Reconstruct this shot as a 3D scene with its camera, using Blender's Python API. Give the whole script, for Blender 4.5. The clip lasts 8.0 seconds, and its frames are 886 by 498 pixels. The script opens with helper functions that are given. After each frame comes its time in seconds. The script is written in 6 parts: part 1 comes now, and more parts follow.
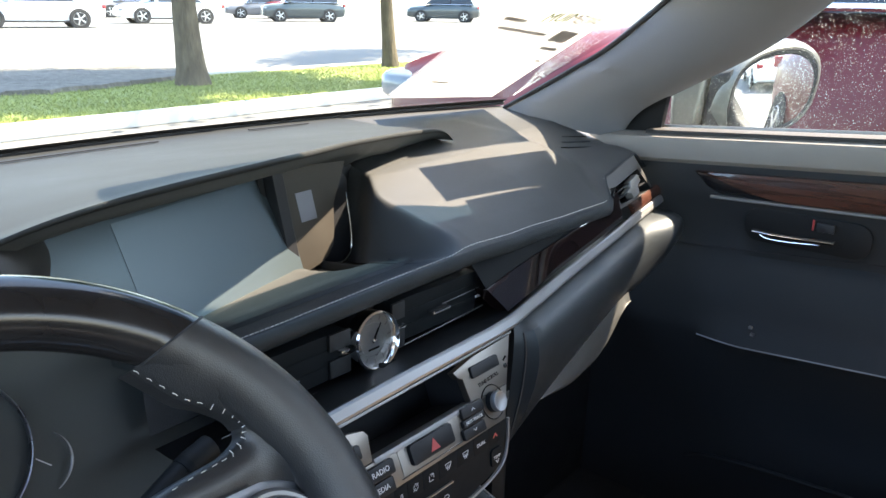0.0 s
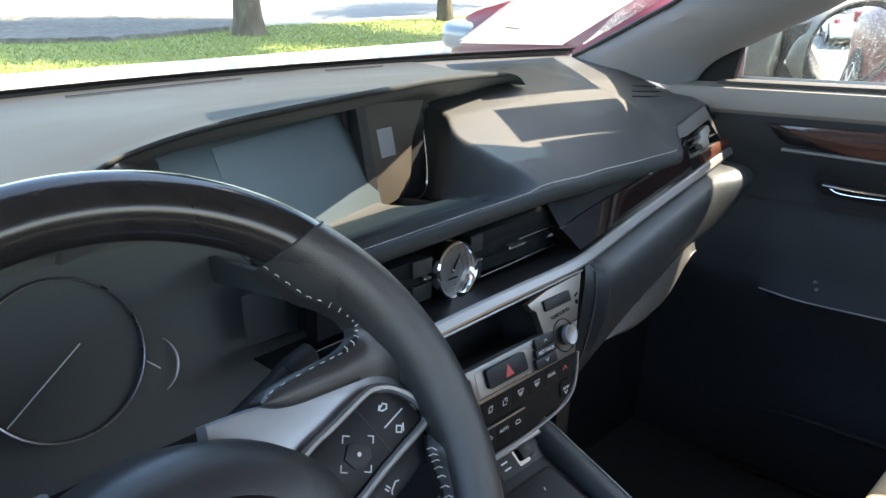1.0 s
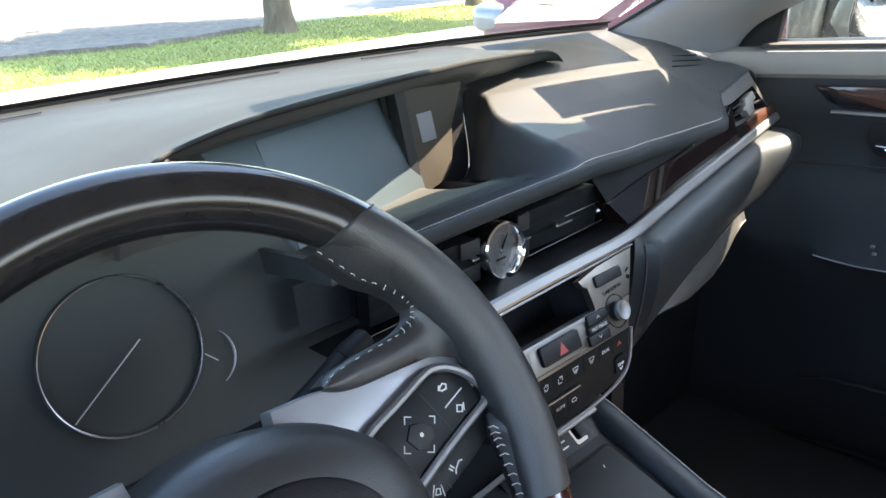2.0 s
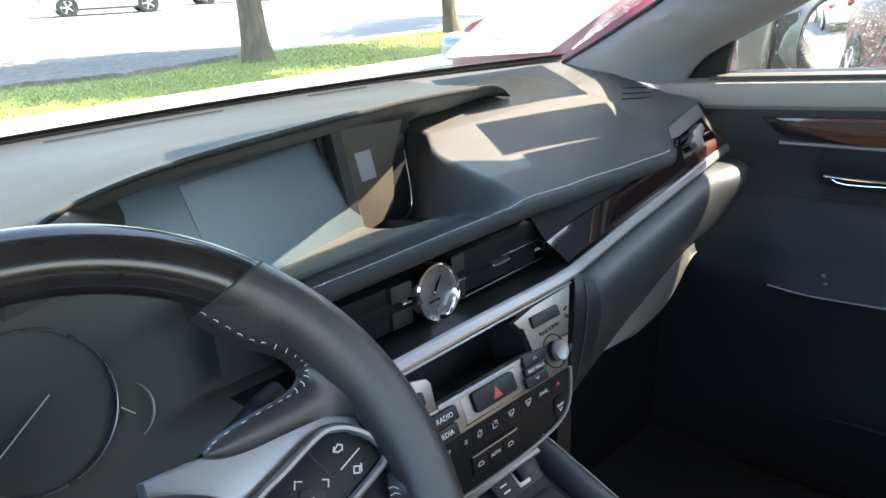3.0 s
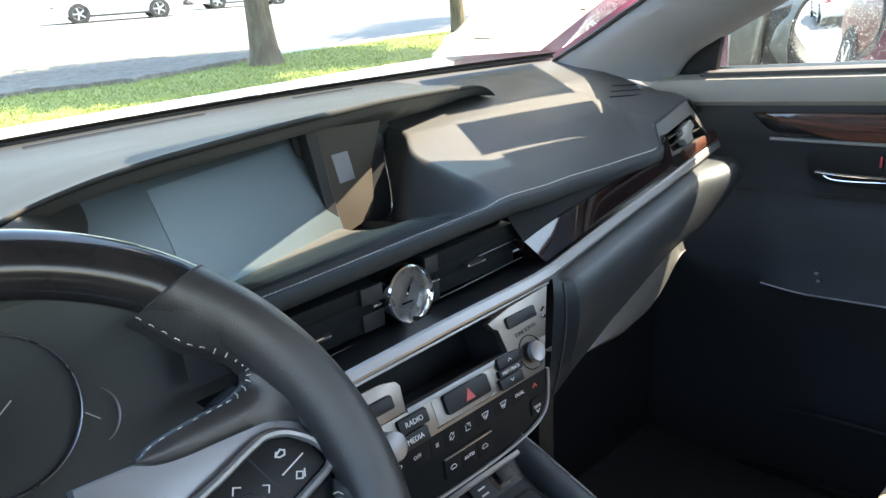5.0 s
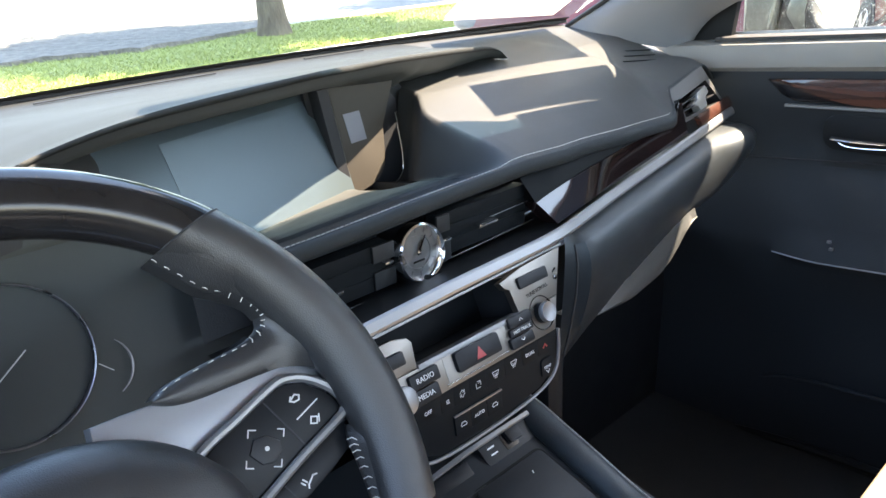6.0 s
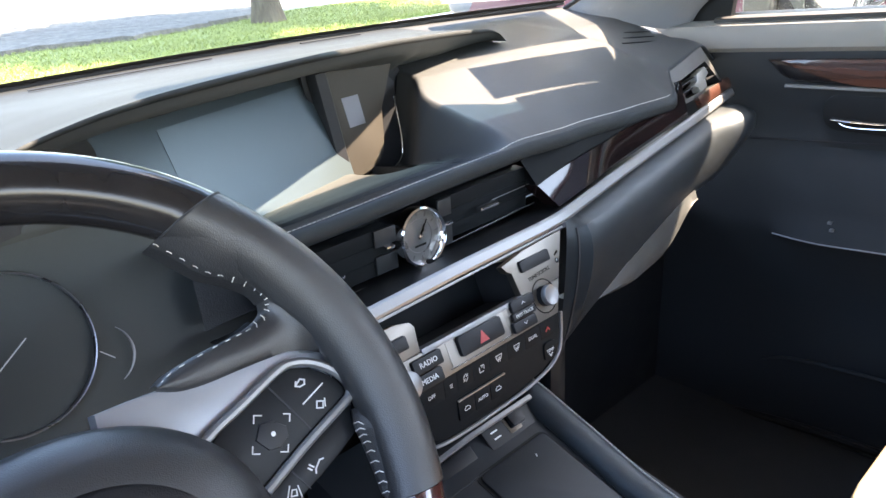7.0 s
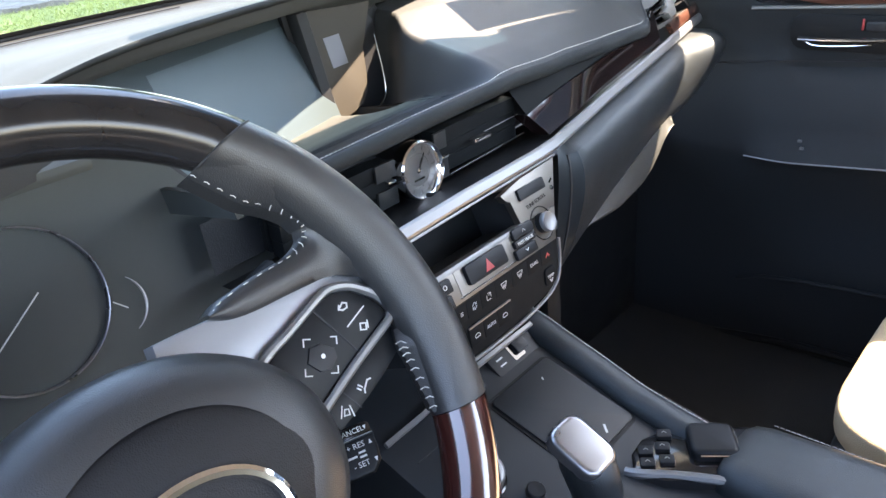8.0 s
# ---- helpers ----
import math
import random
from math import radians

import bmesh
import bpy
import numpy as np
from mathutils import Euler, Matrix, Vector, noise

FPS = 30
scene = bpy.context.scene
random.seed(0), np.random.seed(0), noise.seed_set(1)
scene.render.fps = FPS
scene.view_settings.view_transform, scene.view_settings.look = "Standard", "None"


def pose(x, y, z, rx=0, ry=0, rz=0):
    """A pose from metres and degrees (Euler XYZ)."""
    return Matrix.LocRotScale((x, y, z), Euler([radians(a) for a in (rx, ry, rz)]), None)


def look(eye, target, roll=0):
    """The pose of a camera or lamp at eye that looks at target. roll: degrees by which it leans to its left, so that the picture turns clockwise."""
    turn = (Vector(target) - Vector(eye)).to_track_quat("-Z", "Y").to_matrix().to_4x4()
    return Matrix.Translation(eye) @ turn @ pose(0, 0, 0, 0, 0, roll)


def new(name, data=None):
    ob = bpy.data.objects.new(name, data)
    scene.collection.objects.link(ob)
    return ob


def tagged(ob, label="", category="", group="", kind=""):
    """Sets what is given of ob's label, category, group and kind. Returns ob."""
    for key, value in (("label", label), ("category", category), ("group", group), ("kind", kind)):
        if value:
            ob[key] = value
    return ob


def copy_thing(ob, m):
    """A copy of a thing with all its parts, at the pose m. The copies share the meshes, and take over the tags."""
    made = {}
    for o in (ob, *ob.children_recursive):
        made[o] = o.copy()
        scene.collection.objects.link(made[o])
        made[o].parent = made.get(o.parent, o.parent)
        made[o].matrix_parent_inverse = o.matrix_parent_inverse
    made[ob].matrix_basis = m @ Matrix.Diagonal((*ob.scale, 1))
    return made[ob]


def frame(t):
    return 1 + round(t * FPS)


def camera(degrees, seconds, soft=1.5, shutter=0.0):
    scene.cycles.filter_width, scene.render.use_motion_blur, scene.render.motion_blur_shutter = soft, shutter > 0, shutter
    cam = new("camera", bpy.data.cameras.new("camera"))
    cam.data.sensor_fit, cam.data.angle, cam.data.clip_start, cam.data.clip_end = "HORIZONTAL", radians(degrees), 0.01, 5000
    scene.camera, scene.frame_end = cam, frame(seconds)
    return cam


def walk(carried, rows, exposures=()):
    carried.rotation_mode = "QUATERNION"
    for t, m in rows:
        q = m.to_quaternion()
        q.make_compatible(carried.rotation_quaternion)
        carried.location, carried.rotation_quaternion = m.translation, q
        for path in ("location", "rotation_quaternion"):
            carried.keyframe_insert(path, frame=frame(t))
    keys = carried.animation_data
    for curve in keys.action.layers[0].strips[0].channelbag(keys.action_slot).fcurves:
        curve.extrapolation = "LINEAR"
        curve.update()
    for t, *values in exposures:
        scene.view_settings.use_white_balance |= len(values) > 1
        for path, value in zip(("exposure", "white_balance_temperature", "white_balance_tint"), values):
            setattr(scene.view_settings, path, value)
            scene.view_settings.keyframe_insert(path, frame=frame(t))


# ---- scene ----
cam = camera(59.3, 8.0)
PATH = [
    (0, (-0.465, -0.474, 1.128), (0.996, 0.752, 0.524), 1.0),
    (0.5, (-0.489, -0.468, 1.121), (0.93, 0.793, 0.492), 2.9),
    (1, (-0.51, -0.472, 1.113), (0.847, 0.816, 0.406), 1.8),
    (1.2, (-0.518, -0.471, 1.104), (0.805, 0.838, 0.37), 0.8),
    (2.3, (-0.507, -0.466, 1.112), (0.774, 0.888, 0.387), -2.8),
    (2.5, (-0.488, -0.48, 1.116), (0.807, 0.867, 0.402), -2.8),
    (3, (-0.468, -0.49, 1.117), (0.854, 0.848, 0.437), -2.6),
    (3.5, (-0.443, -0.493, 1.131), (0.902, 0.833, 0.476), -2.5),
    (4, (-0.444, -0.495, 1.121), (0.9, 0.821, 0.44), -2.5),
    (5.3, (-0.436, -0.515, 1.11), (0.852, 0.857, 0.432), -3.7),
    (5.5, (-0.437, -0.512, 1.106), (0.844, 0.856, 0.409), -3.5),
    (6, (-0.443, -0.511, 1.099), (0.825, 0.849, 0.362), -3.2),
    (6.5, (-0.442, -0.509, 1.099), (0.821, 0.846, 0.342), -3.3),
    (7, (-0.444, -0.505, 1.095), (0.82, 0.841, 0.326), -3.7),
    (7.5, (-0.463, -0.493, 1.084), (0.781, 0.843, 0.267), -4.5),
    (8, (-0.483, -0.483, 1.083), (0.815, 0.754, 0.197), -6.1),
]
EXPOSURES = [(0, 3.68, 7250, 14), (0.5, 3.52, 7200, 11), (1.2, 3.76, 7250, 13), (2.4, 4.03, 7400, 14), (3.0, 3.93, 7350, 13), (4.2, 3.84, 7350, 11),
             (5.5, 3.97, 7300, 11), (6.5, 4.31, 7500, 19), (7.0, 4.38, 7500, 18), (8.0, 4.60, 7600, 18)]
walk(cam, [(t, look(eye, target, roll)) for t, eye, target, roll in PATH], EXPOSURES)

# ---- world and sun ----
SUN_WAY = Vector((-0.60, 0.38, -1.0)).normalized()
world = bpy.data.worlds.new("world")
scene.world = world
world.use_nodes = True
wn = world.node_tree.nodes
sky = wn.new("ShaderNodeTexSky")
sky.sky_type = "NISHITA"
sky.sun_disc = False
sky.sun_elevation = math.asin(-SUN_WAY.z)
sky.sun_rotation = math.atan2(-SUN_WAY.x, -SUN_WAY.y)
wn["Background"].inputs["Strength"].default_value = 0.124
world.node_tree.links.new(sky.outputs["Color"], wn["Background"].inputs["Color"])
sun = new("sun", bpy.data.lights.new("sun", "SUN"))
sun.data.energy = 3.3
sun.data.angle = radians(0.7)
sun.data.color = (1.0, 0.88, 0.72)
sun.matrix_world = look((0, 0, 0), SUN_WAY)


# ---- materials ----
def material(name, col, rough=0.5, metal=0.0, var=0.15, scale=30.0, bump=0.0, bscale=900.0, coat=0.0,
             grain="noise", stretch=(1, 1, 1), col2=None, rvar=0.1, spec=0.5, rand=0.0):
    m = bpy.data.materials.new(name)
    m.use_nodes = True
    nt = m.node_tree
    n, ln = nt.nodes, nt.links
    p = n["Principled BSDF"]
    p.inputs["Metallic"].default_value = metal
    p.inputs["Coat Weight"].default_value = coat
    p.inputs["Coat Roughness"].default_value = 0.04
    p.inputs["Specular IOR Level"].default_value = spec
    tc = n.new("ShaderNodeTexCoord")
    mp = n.new("ShaderNodeMapping")
    mp.inputs["Scale"].default_value = stretch
    ln.new(tc.outputs["Object"], mp.inputs["Vector"])
    big = n.new("ShaderNodeTexNoise")
    big.inputs["Scale"].default_value = scale
    big.inputs["Detail"].default_value = 6
    ln.new(mp.outputs["Vector"], big.inputs["Vector"])
    ramp = n.new("ShaderNodeMix")
    ramp.data_type = "RGBA"
    a = [min(1, c * (1 - var)) for c in col]
    b = [min(1, c * (1 + var)) for c in (col2 or col)]
    ramp.inputs[6].default_value = (*a, 1)
    ramp.inputs[7].default_value = (*b, 1)
    ln.new(big.outputs["Fac"], ramp.inputs[0])
    last = ramp.outputs[2]
    if rand:
        info = n.new("ShaderNodeObjectInfo")
        hsv = n.new("ShaderNodeHueSaturation")
        mr = n.new("ShaderNodeMapRange")
        mr.inputs["To Min"].default_value = 1 - rand
        mr.inputs["To Max"].default_value = 1 + rand
        ln.new(info.outputs["Random"], mr.inputs["Value"])
        ln.new(mr.outputs["Result"], hsv.inputs["Value"])
        ln.new(last, hsv.inputs["Color"])
        last = hsv.outputs["Color"]
    ln.new(last, p.inputs["Base Color"])
    fine = n.new("ShaderNodeTexVoronoi" if grain == "leather" else "ShaderNodeTexNoise")
    fine.inputs["Scale"].default_value = bscale
    ln.new(mp.outputs["Vector"], fine.inputs["Vector"])
    fo = fine.outputs["Distance"] if grain == "leather" else fine.outputs["Fac"]
    rr = n.new("ShaderNodeMapRange")
    rr.inputs["To Min"].default_value = max(0.02, rough - rvar)
    rr.inputs["To Max"].default_value = min(1, rough + rvar)
    ln.new(big.outputs["Fac"], rr.inputs["Value"])
    ln.new(rr.outputs["Result"], p.inputs["Roughness"])
    if bump:
        bp = n.new("ShaderNodeBump")
        bp.inputs["Strength"].default_value = bump
        bp.inputs["Distance"].default_value = 0.6 / bscale
        ln.new(fo, bp.inputs["Height"])
        ln.new(bp.outputs["Normal"], p.inputs["Normal"])
    return m


def pane_material(name, tint, gloss_rough=0.0):
    m = bpy.data.materials.new(name)
    m.use_nodes = True
    n, ln = m.node_tree.nodes, m.node_tree.links
    n.remove(n["Principled BSDF"])
    tr, gl, lw, pw, ma, mx = (n.new("ShaderNode" + k) for k in ("BsdfTransparent", "BsdfGlossy", "LayerWeight", "Math", "Math", "MixShader"))
    tr.inputs["Color"].default_value = (*tint, 1)
    gl.inputs["Roughness"].default_value = gloss_rough
    lw.inputs["Blend"].default_value = 0.5
    pw.operation, pw.inputs[1].default_value = "POWER", 5.0
    ma.operation, ma.inputs[1].default_value, ma.inputs[2].default_value = "MULTIPLY_ADD", 0.92, 0.045
    ln.new(lw.outputs["Facing"], pw.inputs[0])
    ln.new(pw.outputs[0], ma.inputs[0])
    ln.new(ma.outputs[0], mx.inputs["Fac"])
    ln.new(tr.outputs["BSDF"], mx.inputs[1])
    ln.new(gl.outputs["BSDF"], mx.inputs[2])
    ln.new(mx.outputs["Shader"], n["Material Output"].inputs["Surface"])
    return m


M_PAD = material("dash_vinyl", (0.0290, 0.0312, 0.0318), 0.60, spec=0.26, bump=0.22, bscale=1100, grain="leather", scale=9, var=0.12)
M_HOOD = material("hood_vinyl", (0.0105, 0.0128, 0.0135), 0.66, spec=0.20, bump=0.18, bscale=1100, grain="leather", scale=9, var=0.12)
M_SOFT = material("soft_leather", (0.0120, 0.0145, 0.0165), 0.42, bump=0.35, bscale=1300, grain="leather", scale=12, var=0.2)
M_SOFT.node_tree.nodes["Principled BSDF"].inputs["Specular Tint"].default_value = (0.82, 0.93, 1.0, 1)
M_ROLL = material("roll_leather", (0.0140, 0.0178, 0.0205), 0.55, spec=0.16, bump=0.35, bscale=1300, grain="leather", scale=12, var=0.2)
M_WHEEL = material("wheel_leather", (0.0215, 0.0222, 0.0235), 0.37, bump=0.25, bscale=1500, grain="leather", scale=18, var=0.25)
M_HUBPAD = material("hub_vinyl", (0.0095, 0.0090, 0.0098), 0.55, spec=0.25, bump=0.3, bscale=1300, grain="leather", scale=14, var=0.15)
M_PLASTIC = material("black_plastic", (0.012, 0.013, 0.015), 0.48, spec=0.28, bump=0.15, bscale=1500, scale=20)
M_DARK = material("dark_lining", (0.013, 0.015, 0.018), 0.75, bump=0.3, bscale=700, scale=15)
M_GLOSS = material("piano_black", (0.008, 0.008, 0.009), 0.10, scale=40, rvar=0.03)
M_PANEL = material("matte_black_panel", (0.0080, 0.0094, 0.0104), 0.55, scale=60, spec=0.05)
# grey raised to stand in for the haze behind the wheel
M_BIN = material("binnacle_plastic", (0.046, 0.051, 0.050), 0.7, spec=0.12, bump=0.12, bscale=1500, scale=20)
M_STALK = material("stalk_plastic", (0.0075, 0.0085, 0.009), 0.6, spec=0.12, scale=40)
# hood vinyl made paler for the underside: haze over the shade, as colour
M_VEILED = material("veiled_hood_vinyl", (0.050, 0.056, 0.056), 0.65, spec=0.2, bump=0.15, bscale=1300, scale=12)
# paler than the roll's leather, for the sun patch on the door
M_GLOVE = material("glove_box_vinyl", (0.026, 0.028, 0.0275), 0.55, bump=0.25, bscale=1100, grain="leather", scale=9, var=0.12)
M_DOOR = material("door_vinyl", (0.0095, 0.0122, 0.0148), 0.60, spec=0.28, bump=0.3, bscale=1000, grain="leather", scale=10, var=0.15)
M_BOWL = material("handle_bowl_plastic", (0.0045, 0.0050, 0.0058), 0.6, spec=0.2, scale=20)
M_CONSOLE = material("console_plastic", (0.0125, 0.0150, 0.0175), 0.5, spec=0.35, bump=0.15, bscale=1500, scale=20)
M_LEDGE = material("satin_black", (0.006, 0.0065, 0.007), 0.38, scale=40, spec=0.35)
M_WING = material("grey_vent_plate", (0.011, 0.0125, 0.0135), 0.55, scale=60, spec=0.3)
M_KEY = material("key_rubber", (0.0085, 0.0095, 0.011), 0.40, spec=0.16, scale=80, bump=0.1, bscale=3000)
M_SILVER = material("satin_silver", (0.200, 0.203, 0.207), 0.46, metal=0.75, scale=60, var=0.06, bump=0.06, bscale=1800, stretch=(0.15, 1, 1))
M_PLATE = material("brushed_plate", (0.165, 0.153, 0.137), 0.36, metal=0.9, scale=60, var=0.08, bump=0.10, bscale=1800, stretch=(0.08, 1, 1))
# brighter and bluer than satin_silver: the reflected sky is put into the colour
M_SPOKE = material("spoke_silver", (0.33, 0.355, 0.39), 0.42, metal=0.9, scale=60, var=0.06, bump=0.05, bscale=1800, stretch=(0.15, 1, 1))
M_CAP = material("bright_cap", (0.27, 0.27, 0.28), 0.30, metal=0.9, scale=30, var=0.05)
M_CHROME = material("chrome", (0.85, 0.85, 0.85), 0.08, metal=1.0, var=0.02, rvar=0.03)
M_WOOD = material("polished_wood", (0.014, 0.006, 0.004), 0.25, scale=80, var=0.7, col2=(0.046, 0.018, 0.012), coat=0.6,
                  stretch=(0.12, 0.12, 1.6), rvar=0.05)
M_WHEELWOOD = material("wheel_wood", (0.010, 0.005, 0.005), 0.16, scale=60, var=0.5, col2=(0.045, 0.010, 0.008), coat=1.0,
                       stretch=(1, 0.2, 0.2), rvar=0.04)
M_LACQUER = material("lacquered_wood", (0.003, 0.0026, 0.0027), 0.05, scale=50, var=0.4, col2=(0.008, 0.004, 0.004), stretch=(0.2, 1, 1), rvar=0.02, spec=0.40)
# grey of the rim's top arc includes the veiling glare over it
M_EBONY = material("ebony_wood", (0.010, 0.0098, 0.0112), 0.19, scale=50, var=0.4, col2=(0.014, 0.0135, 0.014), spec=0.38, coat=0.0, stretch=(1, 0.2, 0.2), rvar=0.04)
M_STITCH = material("stitch_thread", (0.42, 0.41, 0.38), 0.8, scale=400)
M_WHITE = material("white_print", (0.52, 0.52, 0.51), 0.6, scale=200, var=0.04)
M_RED = material("red_print", (0.30, 0.03, 0.03), 0.5, scale=200, var=0.05)
M_BEIGE = material("beige_leather", (0.34, 0.270, 0.178), 0.5, bump=0.4, bscale=700, grain="leather", scale=10, var=0.1)
M_BELT = material("grey_vinyl", (0.140, 0.140, 0.134), 0.6, bump=0.45, bscale=1000, grain="leather", scale=10, var=0.1)
M_PILLAR = material("pillar_fabric", (0.122, 0.132, 0.146), 0.85, bump=0.4, bscale=1600, scale=14, var=0.07)
M_ROOF = material("headliner_fabric", (0.45, 0.44, 0.42), 0.9, bump=0.4, bscale=1500, scale=12, var=0.06)
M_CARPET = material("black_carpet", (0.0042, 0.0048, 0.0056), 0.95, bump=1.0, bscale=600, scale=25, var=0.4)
M_SCREEN = material("matte_screen", (0.024, 0.034, 0.040), 0.36, scale=8, rvar=0.01, spec=0.95, coat=0.45)
M_SCREEN.node_tree.nodes["Principled BSDF"].inputs["Coat Roughness"].default_value = 0.34
M_SCREEN.node_tree.nodes["Principled BSDF"].inputs["Specular Tint"].default_value = (0.72, 0.92, 1.0, 1)
M_COVER = material("smoked_cover", (0.024, 0.031, 0.034), 0.36, scale=8, rvar=0.02, spec=0.75)
M_COVER.node_tree.nodes["Principled BSDF"].inputs["Specular Tint"].default_value = (0.72, 0.92, 1.0, 1)
# base grey lifted for the veiling reflection over the dark cluster
M_FACE = material("cluster_face", (0.052, 0.057, 0.054), 0.6, spec=0.2, scale=8, rvar=0.05)
M_STICKER = material("grey_sticker", (0.13, 0.135, 0.155), 0.55, scale=60, var=0.05)
M_SIDE = material("satin_side_panel", (0.046, 0.042, 0.036), 0.5, spec=0.12, scale=30, var=0.08, bump=0.1, bscale=1500)
M_FRAME = material("grey_satin_plastic", (0.042, 0.042, 0.041), 0.42, scale=40, var=0.08, bump=0.1, bscale=1500)
M_DIAL = material("dial_grey", (0.22, 0.22, 0.21), 0.35, scale=60, metal=0.4)
M_CLOCK = material("clock_grey", (0.13, 0.13, 0.13), 0.30, scale=60, metal=0.6)
M_GLASS = pane_material("clear_glass", (0.82, 0.91, 0.90))
M_TINT = pane_material("blue_tinted_glass", (0.080, 0.165, 0.235))
M_CLEAR = pane_material("clock_glass", (0.97, 0.97, 0.97))
# partly white body stands in for sky glints inside the drops
M_DROP = material("water_drop", (0.95, 0.97, 0.97), 0.03, var=0.01, rvar=0.01)
M_DROP.node_tree.nodes["Principled BSDF"].inputs["Transmission Weight"].default_value = 0.72
M_DROP.node_tree.nodes["Principled BSDF"].inputs["IOR"].default_value = 1.33
M_PAPER = material("paper", (0.80, 0.79, 0.76), 0.8, scale=50, var=0.03)
pn, pk = M_PAPER.node_tree.nodes, M_PAPER.node_tree.links
thin, both = pn.new("ShaderNodeBsdfTranslucent"), pn.new("ShaderNodeMixShader")
thin.inputs["Color"].default_value = (0.78, 0.77, 0.74, 1)
both.inputs["Fac"].default_value = 0.45
pk.new(pn["Principled BSDF"].outputs[0], both.inputs[1])
pk.new(thin.outputs[0], both.inputs[2])
pk.new(both.outputs[0], pn["Material Output"].inputs["Surface"])
M_GREENINK = material("green_ink", (0.30, 0.36, 0.20), 0.8, scale=60, var=0.05)
M_BLACKRUB = material("black_rubber", (0.015, 0.015, 0.016), 0.7, bump=0.2, bscale=800)
M_MIRROR = material("mirror_glass", (0.88, 0.90, 0.90), 0.02, metal=1.0, var=0.01, rvar=0.01)


# ---- building helpers ----
def link(name, bm, mat, parent=None, label="", smooth=True, angle=38):
    me = bpy.data.meshes.new(name)
    bmesh.ops.recalc_face_normals(bm, faces=bm.faces)
    bm.to_mesh(me)
    bm.free()
    me.materials.append(mat)
    if smooth:
        me.polygons.foreach_set("use_smooth", [True] * len(me.polygons))
        me.set_sharp_from_angle(angle=radians(angle))
    ob = new(name, me)
    if parent:
        ob.parent = parent
        if parent.type == "EMPTY":
            ob.matrix_parent_inverse = Matrix.Translation(-parent.location)
    if label:
        tagged(ob, label)
    return ob


def part(name, bm, mat, parent, label="", angle=38):
    return link(name, bm, mat, parent, label, True, angle)


def thing(name, base, label, category, group="", kind=""):
    ob = new(name)
    ob.empty_display_size = 0.05
    ob.location = base
    return tagged(ob, label, category, group, kind)


def solo(name, bm, mat, label, category, group="", kind="", angle=38):
    return tagged(link(name, bm, mat, None, "", True, angle), label, category, group, kind)


def frame_at(origin, xa, ya, za):
    m = Matrix((xa, ya, za)).transposed().to_4x4()
    m.translation = origin
    return m


def bevel(bm, width, seg=2, sharp=30):
    if width > 0:
        es = [e for e in bm.edges if len(e.link_faces) == 2 and e.calc_face_angle(0) > radians(sharp)]
        bmesh.ops.bevel(bm, geom=es, offset=width, segments=seg, affect="EDGES", profile=0.6, clamp_overlap=True)
    return bm


def box(c, s, bev=0.0, m=None, bm=None, seg=2):
    """A bevelled box: middle c and full sizes s, in the frame m."""
    b = bmesh.new()
    bmesh.ops.create_cube(b, size=1, matrix=Matrix.LocRotScale(c, None, s))
    bevel(b, bev, seg)
    if m:
        b.transform(m)
    return join(bm, b)


def join(bm, b):
    if bm is None:
        return b
    me = bpy.data.meshes.new("tmp")
    b.to_mesh(me)
    b.free()
    bm.from_mesh(me)
    bpy.data.meshes.remove(me)
    return bm


def slab(pts, w0, w1, m, bev=0.0, bm=None, seg=2):
    """An outline in the frame m's x and y, from height w0 to w1."""
    b = bmesh.new()
    lo = [b.verts.new((x, y, w0)) for x, y in pts]
    hi = [b.verts.new((x, y, w1)) for x, y in pts]
    n = len(pts)
    b.faces.new(hi)
    b.faces.new(lo[::-1])
    for i in range(n):
        b.faces.new((lo[i], lo[(i + 1) % n], hi[(i + 1) % n], hi[i]))
    bmesh.ops.recalc_face_normals(b, faces=b.faces)
    if bev:
        es = [e for e in b.edges if all(v.co.z > max(w0, w1) - 1e-6 for v in e.verts)]
        bmesh.ops.bevel(b, geom=es, offset=bev, segments=seg, affect="EDGES", profile=0.6, clamp_overlap=True)
    b.transform(m)
    return join(bm, b)


def rrect(x0, y0, x1, y1, r, n=4):
    out = []
    for cx, cy, a0 in ((x1 - r, y1 - r, 0), (x0 + r, y1 - r, 90), (x0 + r, y0 + r, 180), (x1 - r, y0 + r, 270)):
        for k in range(n + 1):
            a = radians(a0 + 90 * k / n)
            out.append((cx + r * math.cos(a), cy + r * math.sin(a)))
    return out


def spline(pts, n):
    """n points along a smooth curve through pts."""
    P = [Vector(p) for p in pts]
    P = [2 * P[0] - P[1]] + P + [2 * P[-1] - P[-2]]
    out = []
    segs = len(P) - 3
    for k in range(n):
        f = min(segs - 1e-6, k / (n - 1) * segs)
        i = int(f)
        t = f - i
        a, b, c, d = P[i:i + 4]
        out.append(0.5 * (2 * b + (c - a) * t + (2 * a - 5 * b + 4 * c - d) * t * t + (3 * b - a - 3 * c + d) * t ** 3))
    return out


def sheet(rows, bm=None, close=False):
    """A skin over a grid of points, row by row."""
    b = bm or bmesh.new()
    V = [[b.verts.new(p) for p in r] for r in rows]
    for r0, r1 in zip(V, V[1:]):
        m = len(r0)
        for k in range(m if close else m - 1):
            b.faces.new((r0[k], r0[(k + 1) % m], r1[(k + 1) % m], r1[k]))
    return b


def thicken(bm, d):
    """Give a skin a thickness d along its normals' back side."""
    bmesh.ops.recalc_face_normals(bm, faces=bm.faces)
    bmesh.ops.solidify(bm, geom=bm.faces[:], thickness=d)
    return bm


